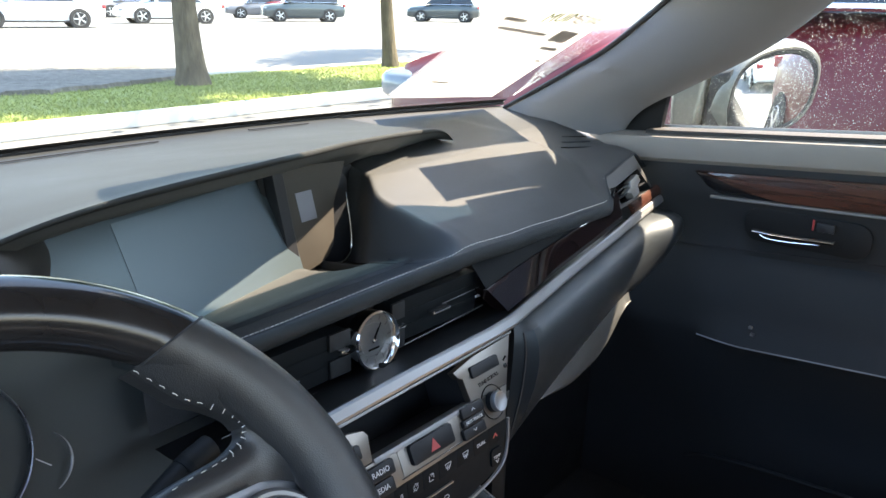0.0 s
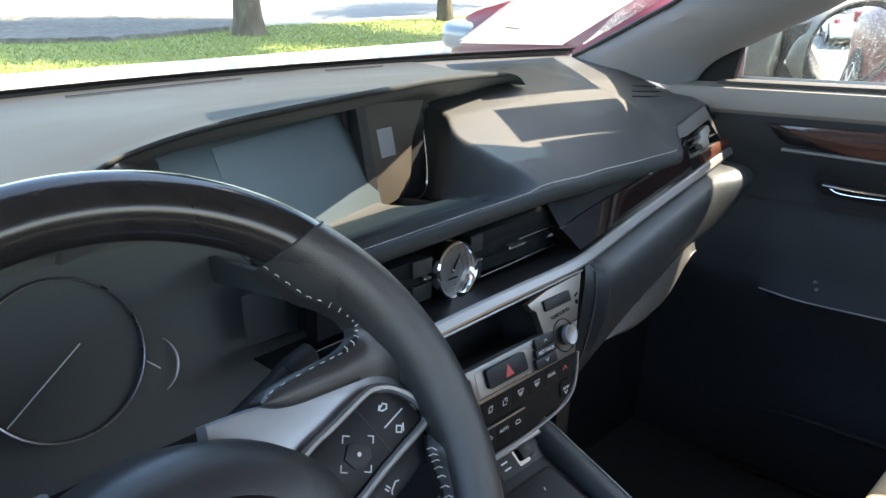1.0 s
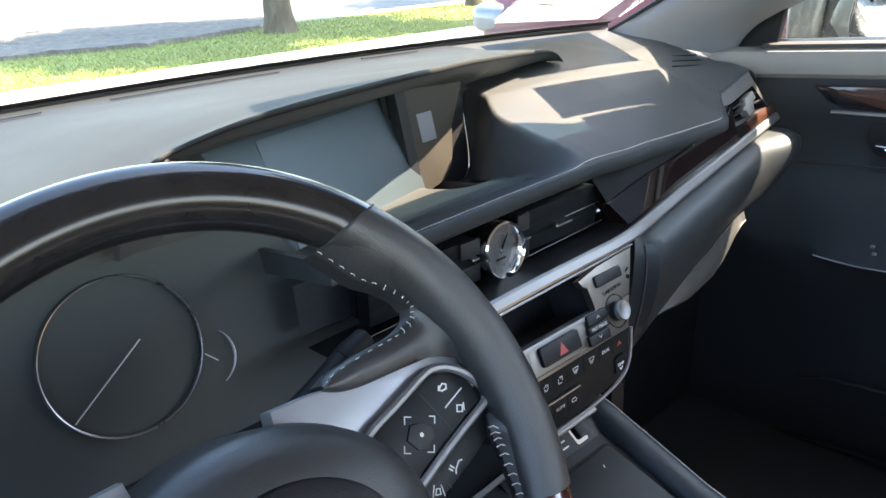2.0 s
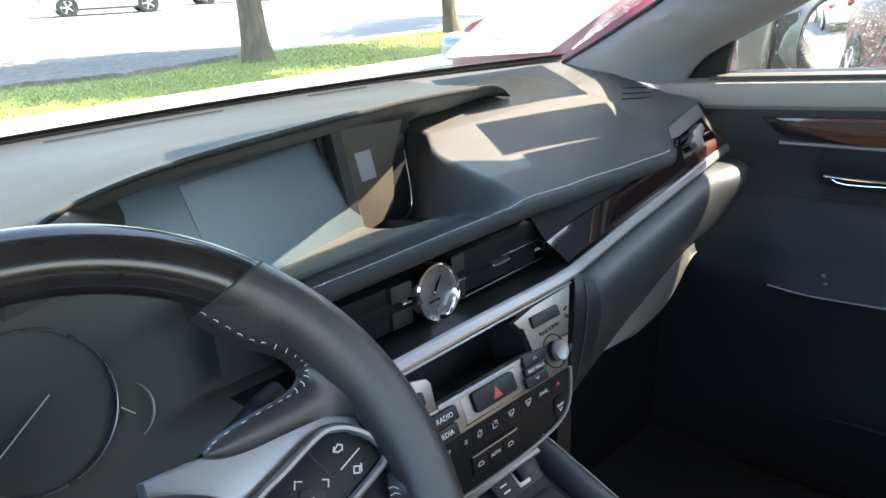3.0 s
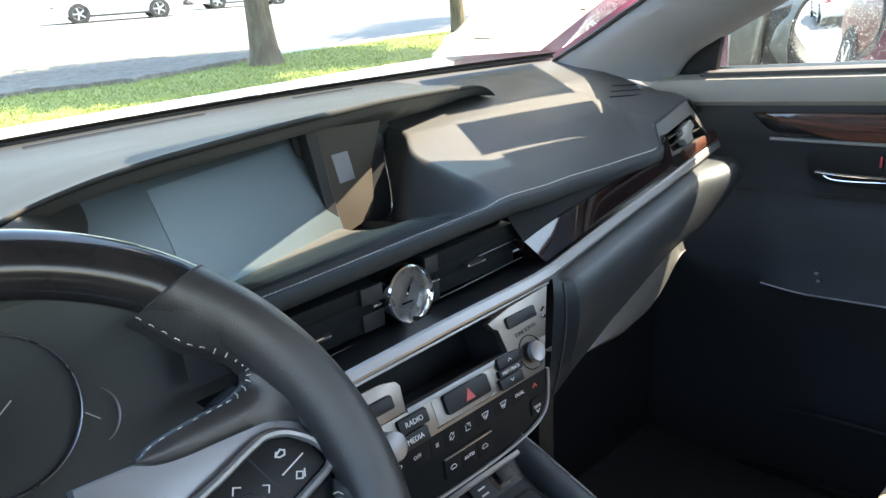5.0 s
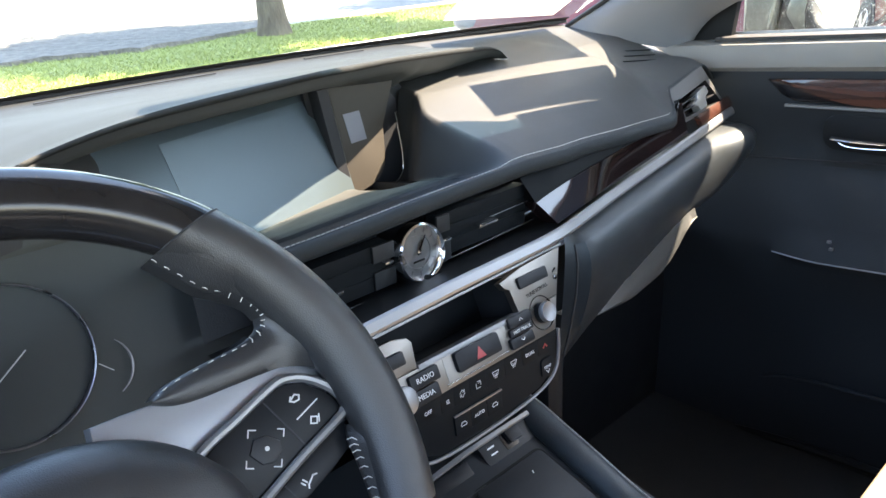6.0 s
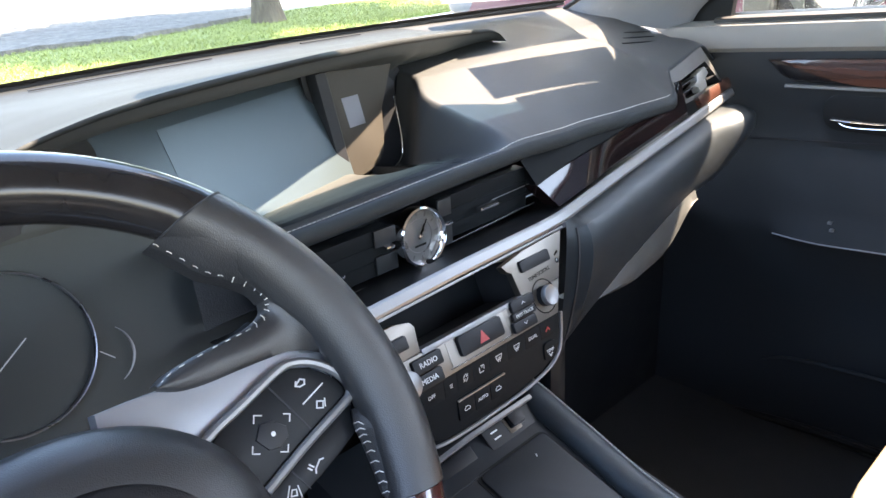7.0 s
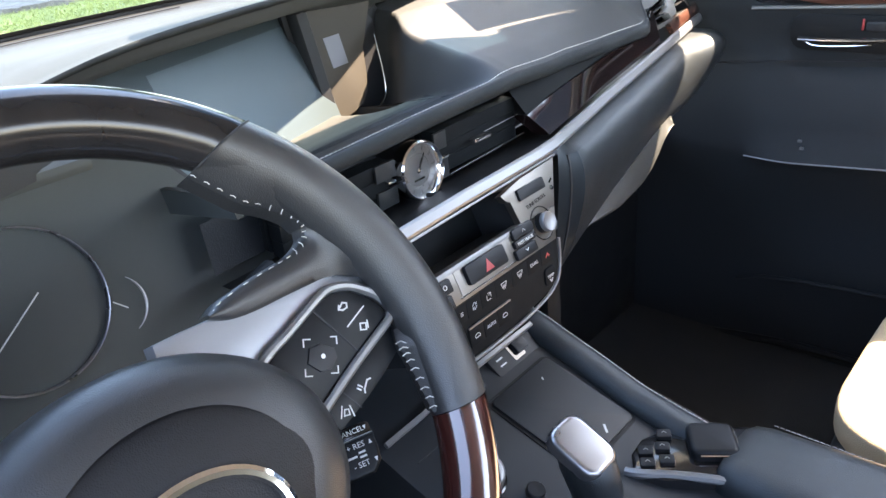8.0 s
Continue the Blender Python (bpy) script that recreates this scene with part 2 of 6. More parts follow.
def tube(pts, rad, n=8, closed=False, bm=None, flat=None):
    b = bm or bmesh.new()
    P = [Vector(p) for p in pts]
    k = len(P)
    rings, nrm = [], None
    for i, p in enumerate(P):
        t = (P[(i + 1) % k] - P[i - 1]) if closed else (P[min(i + 1, k - 1)] - P[max(i - 1, 0)])
        t.normalize()
        if nrm is None:
            nrm = t.orthogonal().normalized() if flat is None else Vector(flat)
        nrm = (nrm - t * nrm.dot(t)).normalized()
        bi = t.cross(nrm)
        r = rad[i] if isinstance(rad, (list, tuple)) else rad
        rings.append([b.verts.new(p + r * (math.cos(a) * nrm + math.sin(a) * bi)) for a in [2 * math.pi * j / n for j in range(n)]])
    for i in range(k if closed else k - 1):
        r0, r1 = rings[i], rings[(i + 1) % k]
        for j in range(n):
            b.faces.new((r0[j], r0[(j + 1) % n], r1[(j + 1) % n], r1[j]))
    if not closed:
        b.faces.new(rings[0][::-1])
        b.faces.new(rings[-1])
    return b


def band(pts, side, up, w, h, bm=None):
    """A bar of rectangular section w by h along pts; side and up give the section's axes."""
    S, U = Vector(side), Vector(up)
    sec = [(-.5, -.5), (.5, -.5), (.5, .3), (.3, .5), (-.3, .5), (-.5, .3)]
    rows = [[Vector(p) + S * a * w + U * c * h for a, c in sec] for p in pts]
    b = sheet(rows, bm, close=True)
    b.verts.ensure_lookup_table()
    n = len(sec)
    b.faces.new(b.verts[-n:])
    b.faces.new(b.verts[-n * len(rows):len(b.verts) - n * (len(rows) - 1)])
    return b


def lathe(profile, m, n=32, bm=None, cap=True):
    """Turn (radius, height) pairs round the z axis of the frame m."""
    b = bmesh.new()
    rows = [[Vector((r * math.cos(2 * math.pi * j / n), r * math.sin(2 * math.pi * j / n), h)) for j in range(n)] for r, h in profile]
    sheet(rows, b, close=True)
    if cap:
        b.verts.ensure_lookup_table()
        if profile[-1][0] > 1e-5:
            b.faces.new(b.verts[-n:])
    bmesh.ops.remove_doubles(b, verts=b.verts, dist=1e-7)
    b.transform(m)
    return join(bm, b)


def letters(body, size, m, depth=0.0003):
    """Raised lettering in the frame m, centred."""
    cu = bpy.data.curves.new("letters", "FONT")
    cu.body, cu.size, cu.align_x, cu.align_y, cu.extrude = body, size, "CENTER", "CENTER", depth
    cu.resolution_u = 2
    tmp = new("letters", cu)
    me = bpy.data.meshes.new_from_object(tmp)
    b = bmesh.new()
    b.from_mesh(me)
    bpy.data.objects.remove(tmp)
    bpy.data.curves.remove(cu)
    bpy.data.meshes.remove(me)
    b.transform(m)
    return b


def strokes(lines, w, m, depth=0.0003, bm=None):
    """Thin printed lines between points of the frame m's plane."""
    b = bm
    for (x0, y0), (x1, y1) in lines:
        d = Vector((x1 - x0, y1 - y0))
        L = d.length
        d.normalize()
        q = Vector((-d.y, d.x)) * w / 2
        e = d * w / 2
        b = slab([(x0 - e.x - q.x, y0 - e.y - q.y), (x1 + e.x - q.x, y1 + e.y - q.y), (x1 + e.x + q.x, y1 + e.y + q.y), (x0 - e.x + q.x, y0 - e.y + q.y)], 0, depth, m, 0, b)
    return b


def stitches(pts, length, gap, r, lift, parent, name="stitching"):
    """A row of raised threads along a curve, joined."""
    P = [Vector(p) for p in pts]
    b = bmesh.new()
    acc = [0.0]
    for a, c in zip(P, P[1:]):
        acc.append(acc[-1] + (c - a).length)

    def at(s):
        for k in range(len(P) - 1):
            if acc[k + 1] >= s:
                return P[k].lerp(P[k + 1], (s - acc[k]) / max(1e-9, acc[k + 1] - acc[k]))
        return P[-1]
    s = 0.0
    while s + length < acc[-1]:
        a, c, e = at(s), at(s + length / 2), at(s + length)
        up = Vector(lift)
        tube([a - up * 0.3, a + up * 0.6, c + up, e + up * 0.6, e - up * 0.3], r, 5, bm=b)
        s += length + gap
    return part(name, b, M_STITCH, parent, "fine pale contrast thread")


def lerp(a, b, t):
    return a + (b - a) * t


def smooth(a, b, x):
    t = max(0.0, min(1.0, (x - a) / (b - a)))
    return t * t * (3 - 2 * t)


def table(xs, ys, x):
    return float(np.interp(x, xs, ys))


# ---- dashboard ----
def base_y(x):
    return 0.505 - 0.19 * x * x


def edge_y(x):
    return table((-0.4, 0.22, 0.36, 0.50, 0.535, 0.556, 0.68, 0.76), (0.0, 0.0, 0.016, 0.040, 0.048, 0.073, 0.091, 0.100), x)


def edge_z(x):
    return table((-0.4, -0.10, 0.02, 0.16, 0.27, 0.42, 0.52, 0.535, 0.556, 0.68, 0.76), (0.872, 0.877, 0.881, 0.884, 0.879, 0.866, 0.856, 0.857, 0.887, 0.903, 0.892), x)


def pad_z(x, y):
    """Height of the soft pad: a valley below the screen, a swell before the passenger."""
    e, f = edge_y(x), edge_z(x)
    d = max(0.0, y - e)
    swell = f + table((0, 0.03, 0.09, 0.165, 0.30, 0.52), (0, 0.012, 0.031, 0.051, 0.062, 0.066), d)
    swell += (0.882 - f) * smooth(0.0, 0.10, d)
    valley = f + table((0, 0.02, 0.05, 0.10, 0.16, 0.25), (0, -0.007, -0.016, -0.026, -0.034, -0.036), d)
    valley -= 0.017 * smooth(0.045, 0.095, x) * smooth(0.095, 0.165, y)
    ridge = 0.131 + 0.012 * smooth(0.12, 0.02, y) + 0.038 * smooth(0.115, 0.190, y)
    t = smooth(ridge - 0.026, ridge + 0.003, x)
    fall = smooth(0.68, 0.76, x) * smooth(0.22, 0.10, y)
    return lerp(valley, swell, t) - 0.028 * fall


LIP = [(-0.74, -0.04, 0.955), (-0.56, -0.075, 0.972), (-0.42, -0.060, 0.978), (-0.35, -0.015, 0.979), (-0.295, 0.028, 0.984), (-0.209, 0.036, 0.996), (-0.058, 0.060, 0.999),
       (0.02, 0.092, 0.994), (0.083, 0.122, 0.989), (0.15, 0.150, 0.983), (0.215, 0.176, 0.977), (0.280, 0.199, 0.971), (0.335, 0.215, 0.9645), (0.368, 0.223, 0.955), (0.390, 0.229, 0.942)]
lip = spline(LIP, 104)

dash = thing("dashboard", (0, 0.25, 0.60), "black leather-trimmed car dashboard with a recessed screen under a hood", "dashboard")

# passenger side and valley pad
xs = [-0.196 + k * 0.0105 for k in range(28)] + [0.098 + k * 0.0020 for k in range(47)] + [0.192 + k * 0.0105 for k in range(59)]
rows = []
for x in xs:
    y0, y1 = edge_y(x), base_y(x) if x > 0.10 else 0.24
    row = []
    for k in range(109):
        y = lerp(y0, y1, (k / 108) ** 1.2)
        row.append(Vector((x, y, pad_z(x, y))))
    e = row[0]
    rs = 0.0085 * (1 - 0.70 * smooth(0.535, 0.556, x))
    roll = [e + Vector((0, -0.75 * rs * math.sin(a), -rs * (1 - math.cos(a)))) for a in [radians(d) for d in (12, 25, 40, 55, 70, 85, 100, 115, 130, 145, 160, 172)]]
    under = [e + Vector((0, 0.008, -2.02 * rs)), e + Vector((0, 0.03, -2.0 * rs)), e + Vector((0, 0.06, -1.9 * rs))]
    rows.append((row[::-1] + roll + under))
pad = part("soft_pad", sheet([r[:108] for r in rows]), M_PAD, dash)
pad.data.materials.append(M_ROLL)
# darker leather on the valley's front half paints the shade lying there
for f in pad.data.polygons:
    if f.center.y < edge_y(f.center.x) + 0.085 and f.center.x < 0.112:
        f.material_index = 1
part("front_roll", sheet([r[107:] for r in rows]), M_ROLL, dash, "black leather front roll of the dash")
stitch_line = [Vector((x, edge_y(x) + 0.0045, pad_z(x, edge_y(x) + 0.0045) + 0.0002)) for x in [-0.20 + k * 0.01 for k in range(74)]]
stitches(stitch_line, 0.0034, 0.0016, 0.00042, (0, 0, 0.0003), dash)
groove = [p + Vector((0, -0.0030, -0.0022)) for p in stitch_line]
part("seam", tube(groove, 0.0007, 6), M_DARK, dash)

# hood over the screen, running on over the instruments
rows = []
for p in lip:
    w = smooth(0.392, 0.30, p.x)
    yb = base_y(p.x)
    zb = 0.948
    row = []
    for k in range(24):
        t = k / 23
        y = lerp(p.y, yb, t)
        z = lerp(p.z, zb, smooth(-0.35, 1.0, t) * 1.16 - 0.16 if t < 1 else 1.0)
        if p.x > 0.15:
            z = max(z, pad_z(p.x, y) + 0.0015)
        row.append(Vector((p.x, y, z)))
    th = 0.0015 + 0.0055 * w * (1 - 0.4 * smooth(-0.15, -0.30, p.x))
    roll = [p + Vector((0, -0.5 * th * math.sin(a), -0.5 * th * (1 - math.cos(a)))) for a in [radians(d) for d in (30, 60, 90, 120, 150, 180)]]
    drop = 0.0015 + 0.0105 * w
    f = smooth(0.13, 0.27, p.x)
    low_z = min(-th - 0.001, pad_z(p.x, p.y + 0.06) - 0.003 - p.z)
    deep = [(0.006, -th - 0.5 * drop, 0.006, lerp(-th, low_z, 0.2)), (0.013, -th - drop, 0.016, lerp(-th, low_z, 0.5)), (0.020, -th - drop - 0.002, 0.030, lerp(-th, low_z, 0.8)), (max(0.05, 0.192 - p.y), -th - drop - 0.017, 0.060, low_z)]
    deep = [(lerp(a, c, f), lerp(b_, d, f)) for a, b_, c, d in deep]
    deep = [p + Vector((0, a, c)) for a, c in deep]
    rows.append(row[::-1] + roll + deep)
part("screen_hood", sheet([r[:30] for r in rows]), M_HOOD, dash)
part("hood_underside", sheet([r[29:] for r in rows]), M_VEILED, dash, "underside of the hood, haze over its shade put into a paler colour")
# defroster slots near the glass
for x0, x1, dy in ((-0.36, -0.25, 0.06), (-0.17, 0.06, 0.055), (0.20, 0.30, 0.05)):
    pts = [Vector((x, base_y(x) - dy, 0.9515)) for x in [lerp(x0, x1, k / 8) for k in range(9)]]
    part("defroster_slot", band(pts, (0, 1, 0), (0, 0, 1), 0.0045, 0.0014), M_BOWL, dash, "narrow black defroster slot")

pts = [Vector((x, base_y(x) - 0.002, 0.9500)) for x in [-0.74 + k * 0.037 for k in range(41)]]
part("glass_seal", band(pts, (0, 1, 0), (0, 0, 1), 0.012, 0.006), M_BLACKRUB, dash, "black rubber seal along the glass")

# fascia with the display, set deep under the hood
FA = frame_at((0, 0.178, 0.850), (1, 0, 0), Vector((0, 0.0599, 0.9982)), Vector((0, -0.9982, 0.0599)))
part("fascia_back", slab([(0.040, -0.03), (0.150, -0.03), (0.150, 0.080), (0.120, 0.112), (0.022, 0.116)], -0.016, -0.010, FA), M_PLASTIC, dash)
part("bulkhead", box((-0.285, 0.262, 0.774), (0.83, 0.02, 0.348), 0.002), M_DARK, dash)
DX, DB = Vector((0.9582, 0.2860, 0)), Vector((-0.2860, 0.9582, 0))
DV = DB * 0.3616 + Vector((0, 0, 0.9323))
FD = frame_at((0.0637, 0.1700, 0.850), DX, DV, DX.cross(DV))
display = part("display", slab([(-0.268, -0.03), (-0.006, -0.03), (0.010, 0.1120), (-0.100, 0.1200), (-0.335, 0.122), (-0.300, 0.060)], -0.0100, -0.0015, FD, 0.001), M_COVER, dash, "smooth dark panel carrying the screen")
part("screen", slab([(-0.2270, -0.012), (-0.0055, -0.012), (0.0085, 0.1040), (-0.2270, 0.1040)], -0.0015, -0.0009, FD), M_SCREEN, display, "large dark matte screen, switched off")
rows = []
for k in range(9):
    t = k / 8
    xc, v = lerp(0.0570, 0.0372, t), lerp(-0.030, 0.108, t)
    rows.append([FA @ Vector((xc + dx, v, w)) for dx, w in ((-0.0078, -0.010), (-0.0076, 0.0040), (-0.0062, 0.0060), (0.0070, 0.0060), (0.0082, 0.0045), (0.0084, -0.010))])
part("divider", sheet(rows), M_PLASTIC, dash, "black upright bar")
part("side_panel", slab([(0.056, -0.020), (0.092, -0.0105), (0.106, -0.0045), (0.1145, 0.0070), (0.1175, 0.0260), (0.1190, 0.055), (0.1430, 0.1080), (0.040, 0.1160)], -0.008, 0.0, FA, 0.001), M_SIDE, dash, "satin panel beside the screen, half in the sun")
part("sticker", slab([(0.0638, 0.0765), (0.0705, 0.0428), (0.0928, 0.0440), (0.0868, 0.0772)], 0.0, 0.0006, FA), M_STICKER, dash, "small pale rectangular sticker")
tr = spline([FA @ Vector(p) for p in ((0.1190, -0.0165, 0.003), (0.1300, -0.0125, 0.003), (0.1385, -0.0040, 0.003), (0.1410, 0.0100, 0.003), (0.1405, 0.0300, 0.003), (0.1365, 0.0670, 0.003))], 30)
part("trim", tube(tr, 0.0014, 8), M_CHROME, dash, "thin bright curved trim line")
# shade of the cove put into a near-black colour
part("recess_edge", slab([(0.100, -0.030), (0.176, -0.030), (0.176, 0.085), (0.160, 0.108), (0.118, 0.112)], -0.034, -0.024, FA, 0.0008), M_BOWL, dash)
part("upper_seam", tube([p + Vector((0, 0.0185, -0.0195)) for p in lip if -0.21 < p.x < 0.11], 0.0010, 6), M_DARK, dash)

# recess behind the vents
top = [Vector((x, edge_y(x) + 0.05, edge_z(x) - 0.031)) for x in [-0.20 + 0.02 * k for k in range(39)]]
mid = [Vector((p.x, edge_y(p.x) + 0.045, p.z - 0.045)) for p in top]
low = [Vector((p.x, p.y - 0.006, 0.800 + 0.02 * smooth(0.15, 0.5, p.x))) for p in top]
part("vent_recess", sheet([top, mid, low]), M_DARK, dash)


def strip_y(x):
    return table((-0.45, 0.12, 0.16, 0.31, 0.50, 0.60, 0.74), (-0.050, -0.050, -0.047, -0.016, 0.020, 0.037, 0.055), x)


def strip_z(x):
    return table((-0.45, -0.15, 0.0, 0.16, 0.31, 0.50, 0.60, 0.72), (0.796, 0.804, 0.810, 0.813, 0.815, 0.817, 0.821, 0.829), x)


# ledge between vents and silver strip
rows = []
for k in range(45):
    x = -0.205 + k * 0.0178
    ys, zs = strip_y(x), strip_z(x)
    yb = edge_y(x) + 0.030
    rows.append([Vector((x, yb, zs - 0.006)), Vector((x, lerp(yb, ys, 0.4), zs - 0.005)), Vector((x, ys + 0.008, zs + 0.001)), Vector((x, ys + 0.001, zs + 0.003)), Vector((x, ys, zs - 0.008))])
part("ledge", sheet(rows), M_LEDGE, dash, "glossy black ledge below the vents")
# gloss panel on the passenger side, hollow in section
rows, fill = [], []
for k in range(30):
    t = k / 29
    x = lerp(0.168, 0.565, t)
    xt = x - 0.014 * (1 - t)
    zb, zf = strip_z(x) + 0.004, edge_z(xt) - 0.0165
    yb = strip_y(x) + 0.011
    yf = yb + lerp(0.030, 0.012, smooth(0.05, 0.40, t)) * (zf - zb) / 0.040
    h = lerp(0.44, 1.0, smooth(-0.1, 0.8, t))
    zt, yt = lerp(zb, zf, h), lerp(yb, yf, h)
    rows.append([Vector((lerp(xt, x, u), lerp(yt, yb, u + 0.06 * u * (1 - u)), lerp(zt, zb, u))) for u in [j / 10 for j in range(11)]])
    fill.append([Vector((xt - 0.006 * (1 - h), yf + 0.002, zf)), Vector((xt, yt + 0.0015, zt + 0.0005)), Vector((xt, yt + 0.006, zt - 0.003))])
rows.insert(0, [p + Vector((-0.001, 0.020, -0.002)) for p in rows[0]])
part("panel_surround", sheet(fill), M_PANEL, dash, "matte black strip above the wood panel")
part("gloss_panel", sheet(rows), M_LACQUER, dash, "very dark polished wood panel")
# silver strip
pts = [Vector((x, strip_y(x), strip_z(x))) for x in [-0.205 + 0.018 * k for k in range(52)]]
part("silver_strip", band(pts, (0, 0.5, 0.86), (0, -0.86, 0.5), 0.0125, 0.008), M_SILVER, dash, "long satin silver strip", 20)
part("strip_line", tube([p + Vector((0, -0.0045, -0.0015)) for p in pts], 0.0006, 5), M_PLASTIC, dash)

# vents by the clock
for sgn in (-1, 1):
    vent = part("air_vent", slab(rrect(0.030, -0.021, 0.160, 0.024, 0.003) if sgn > 0 else rrect(-0.160, -0.026, -0.030, 0.022, 0.003), -0.010, -0.004,
                                 frame_at((0, 0.018, 0.834), (1, 0, 0), Vector((0, 0, 1)), Vector((0, -1, 0)))), M_PANEL, dash)
    for dz in (-0.0145, 0.0, 0.0145):
        zz = 0.833 + dz + (0.0015 if sgn > 0 else -0.005)
        part("slat", box((sgn * 0.0945, 0.011, zz), (0.128, 0.016, 0.0142), 0.0005), M_PANEL, vent)
    part("tab", box((0.090 if sgn > 0 else -0.106, -0.004, 0.8345 + (0.0 if sgn > 0 else -0.010)), (0.026, 0.010, 0.0042), 0.0015), M_CHROME, vent, "small chrome sliding tab")

for x0, x1, z0, z1 in ((-0.165, -0.032, 0.8000, 0.8025), (0.028, 0.168, 0.8090, 0.8145), (0.100, 0.160, 0.8360, 0.8375)):
    part("vent_line", tube([Vector((x0, 0.0, z0)), Vector((x1, 0.0, z1))], 0.0005, 6), M_SILVER, dash, "thin bright line below the vents")
# analogue clock
CK = frame_at((0, 0.0, 0.830), (1, 0, 0), Vector((0, 0.12, 0.993)), Vector((0, -0.993, 0.12)))
clock = part("clock", lathe([(0.0225, -0.006), (0.0275, -0.006), (0.0285, 0.004), (0.0280, 0.0085), (0.0265, 0.0100), (0.0250, 0.0085), (0.0232, 0.0015)], CK, 48, cap=False), M_CHROME, dash, "round chrome-rimmed analogue clock")
part("dial", lathe([(0.0234, 0.0012), (0.0160, 0.0012), (0.0155, 0.0006), (0.0001, 0.0006)], CK, 48), M_CLOCK, clock)
b = None
for k in range(12):
    a = radians(30 * k)
    b = strokes([((0.0195 * math.sin(a), 0.0195 * math.cos(a)), (0.0222 * math.sin(a), 0.0222 * math.cos(a)))], 0.0011, CK @ Matrix.Translation((0, 0, 0.0013)), 0.0003, b)
part("hour_mark", b, M_FRAME, clock)
part("hour_hand", strokes([((-0.001, -0.0015), (0.0070, 0.0090))], 0.0014, CK @ Matrix.Translation((0, 0, 0.002)), 0.0005), M_GLOSS, clock)
part("minute_hand", strokes([((-0.0014, -0.0025), (0.0098, 0.0135))], 0.0009, CK @ Matrix.Translation((0, 0, 0.003)), 0.0005), M_GLOSS, clock)
part("hub", lathe([(0.0020, 0.001), (0.0020, 0.0042), (0.0001, 0.0045)], CK, 16), M_CHROME, clock)
part("printed_bar", slab([(-0.007, -0.0100), (0.007, -0.0100), (0.007, -0.0082), (-0.007, -0.0082)], 0.0012, 0.0014, CK), M_GLOSS, clock)
part("glass", lathe([(0.0250, 0.0075), (0.0150, 0.0088), (0.0001, 0.0092)], CK, 32), M_CLEAR, clock).visible_shadow = False
for x0, x1, z0, z1 in ((-0.052, -0.027, 0.834, 0.850), (-0.052, -0.027, 0.808, 0.825), (0.027, 0.044, 0.839, 0.856), (0.027, 0.044, 0.809, 0.832)):
    part("wing", box(((x0 + x1) / 2, 0.001, (z0 + z1) / 2), (x1 - x0, 0.003, z1 - z0), 0.0006), M_WING, clock, "small matte grey plate")
for x in (-0.038, 0.035):
    part("pin", box((x, -0.003, 0.8325), (0.010, 0.006, 0.003), 0.001), M_CHROME, clock)
part("foot", lathe([(0.0120, -0.004), (0.0115, 0.0002), (0.0105, 0.0006), (0.0001, 0.0006)], Matrix.Translation((0.008, -0.016, 0.8065)), 28), M_PANEL, clock)

# glove pad: padded leather roll below the strip
PADLOW = [(0.165, -0.035, 0.646), (0.235, -0.032, 0.675), (0.377, -0.012, 0.703), (0.50, 0.010, 0.715), (0.60, 0.020, 0.719), (0.645, 0.018, 0.735), (0.672, 0.016, 0.752)]
plow = spline(PADLOW, 44)
rows = []
for k, q in enumerate(plow):
    x = q.x
    top = Vector((x, strip_y(x) + 0.002, strip_z(x) - 0.008))
    t = k / 43
    bul = 0.026 * smooth(0.0, 0.05, t) * (1 + 0.5 * smooth(0.6, 0.9, t)) + 0.004
    row = []
    for j in range(15):
        u = j / 14
        c = top.lerp(q, u)
        c += Vector((0, -1, 0.18)).normalized() * bul * (math.sin(math.pi * u ** 0.62) ** 0.8)
        row.append(c)
    row.append(q + Vector((0, 0.02, 0.006)))
    rows.append(row)
last = rows[-1]
mid = Vector((0.672, 0.018, 0.788))
for a in (20, 40, 58, 74, 86, 89.5):
    c, s = math.cos(radians(a)), math.sin(radians(a))
    rows.append([mid + (r - mid) * c + Vector((0.042 * s, 0.004 * s, 0.004 * s)) for r in last])
part("knee_pad", sheet(rows), M_SOFT, dash, "padded black leather roll below the silver strip")
part("pad_piping", tube([rows[1][j] for j in range(1, 15)], 0.0016, 6), M_DARK, dash)
# glove box door below the roll; the sun patch sets its outline and grey
rows = []
for k in range(34):
    x = lerp(0.235, 0.530, k / 33)
    zt = table([q.x for q in plow], [q.z for q in plow], x)
    yq = table([q.x for q in plow], [q.y for q in plow], x)
    zb = min(zt - 0.001, table((0.18, 0.235, 0.290, 0.342, 0.400, 0.440, 0.470, 0.500, 0.530), (0.660, 0.6738, 0.6745, 0.675, 0.673, 0.679, 0.690, 0.706, 0.724), x))
    y0 = yq - 0.013 * smooth(0.225, 0.330, x) + 0.006 * (1 - smooth(0.225, 0.330, x))
    rows.append([Vector((x, y0 + 0.004, zt + 0.012)), Vector((x, y0, lerp(zt, zb, 0.15))), Vector((x, y0 - 0.002, lerp(zt, zb, 0.55))), Vector((x, y0, lerp(zt, zb, 0.92))), Vector((x, y0 + 0.004, zb)), Vector((x, y0 + 0.05, zb - 0.006))])
part("glove_box_door", sheet(rows), M_GLOVE, dash, "glove box door, a sun patch put into its grey and outline")
# closing end and lower body
part("lower_panel", box((0.30, 0.22, 0.44), (1.30, 0.10, 0.44), 0.02), M_BOWL, dash)
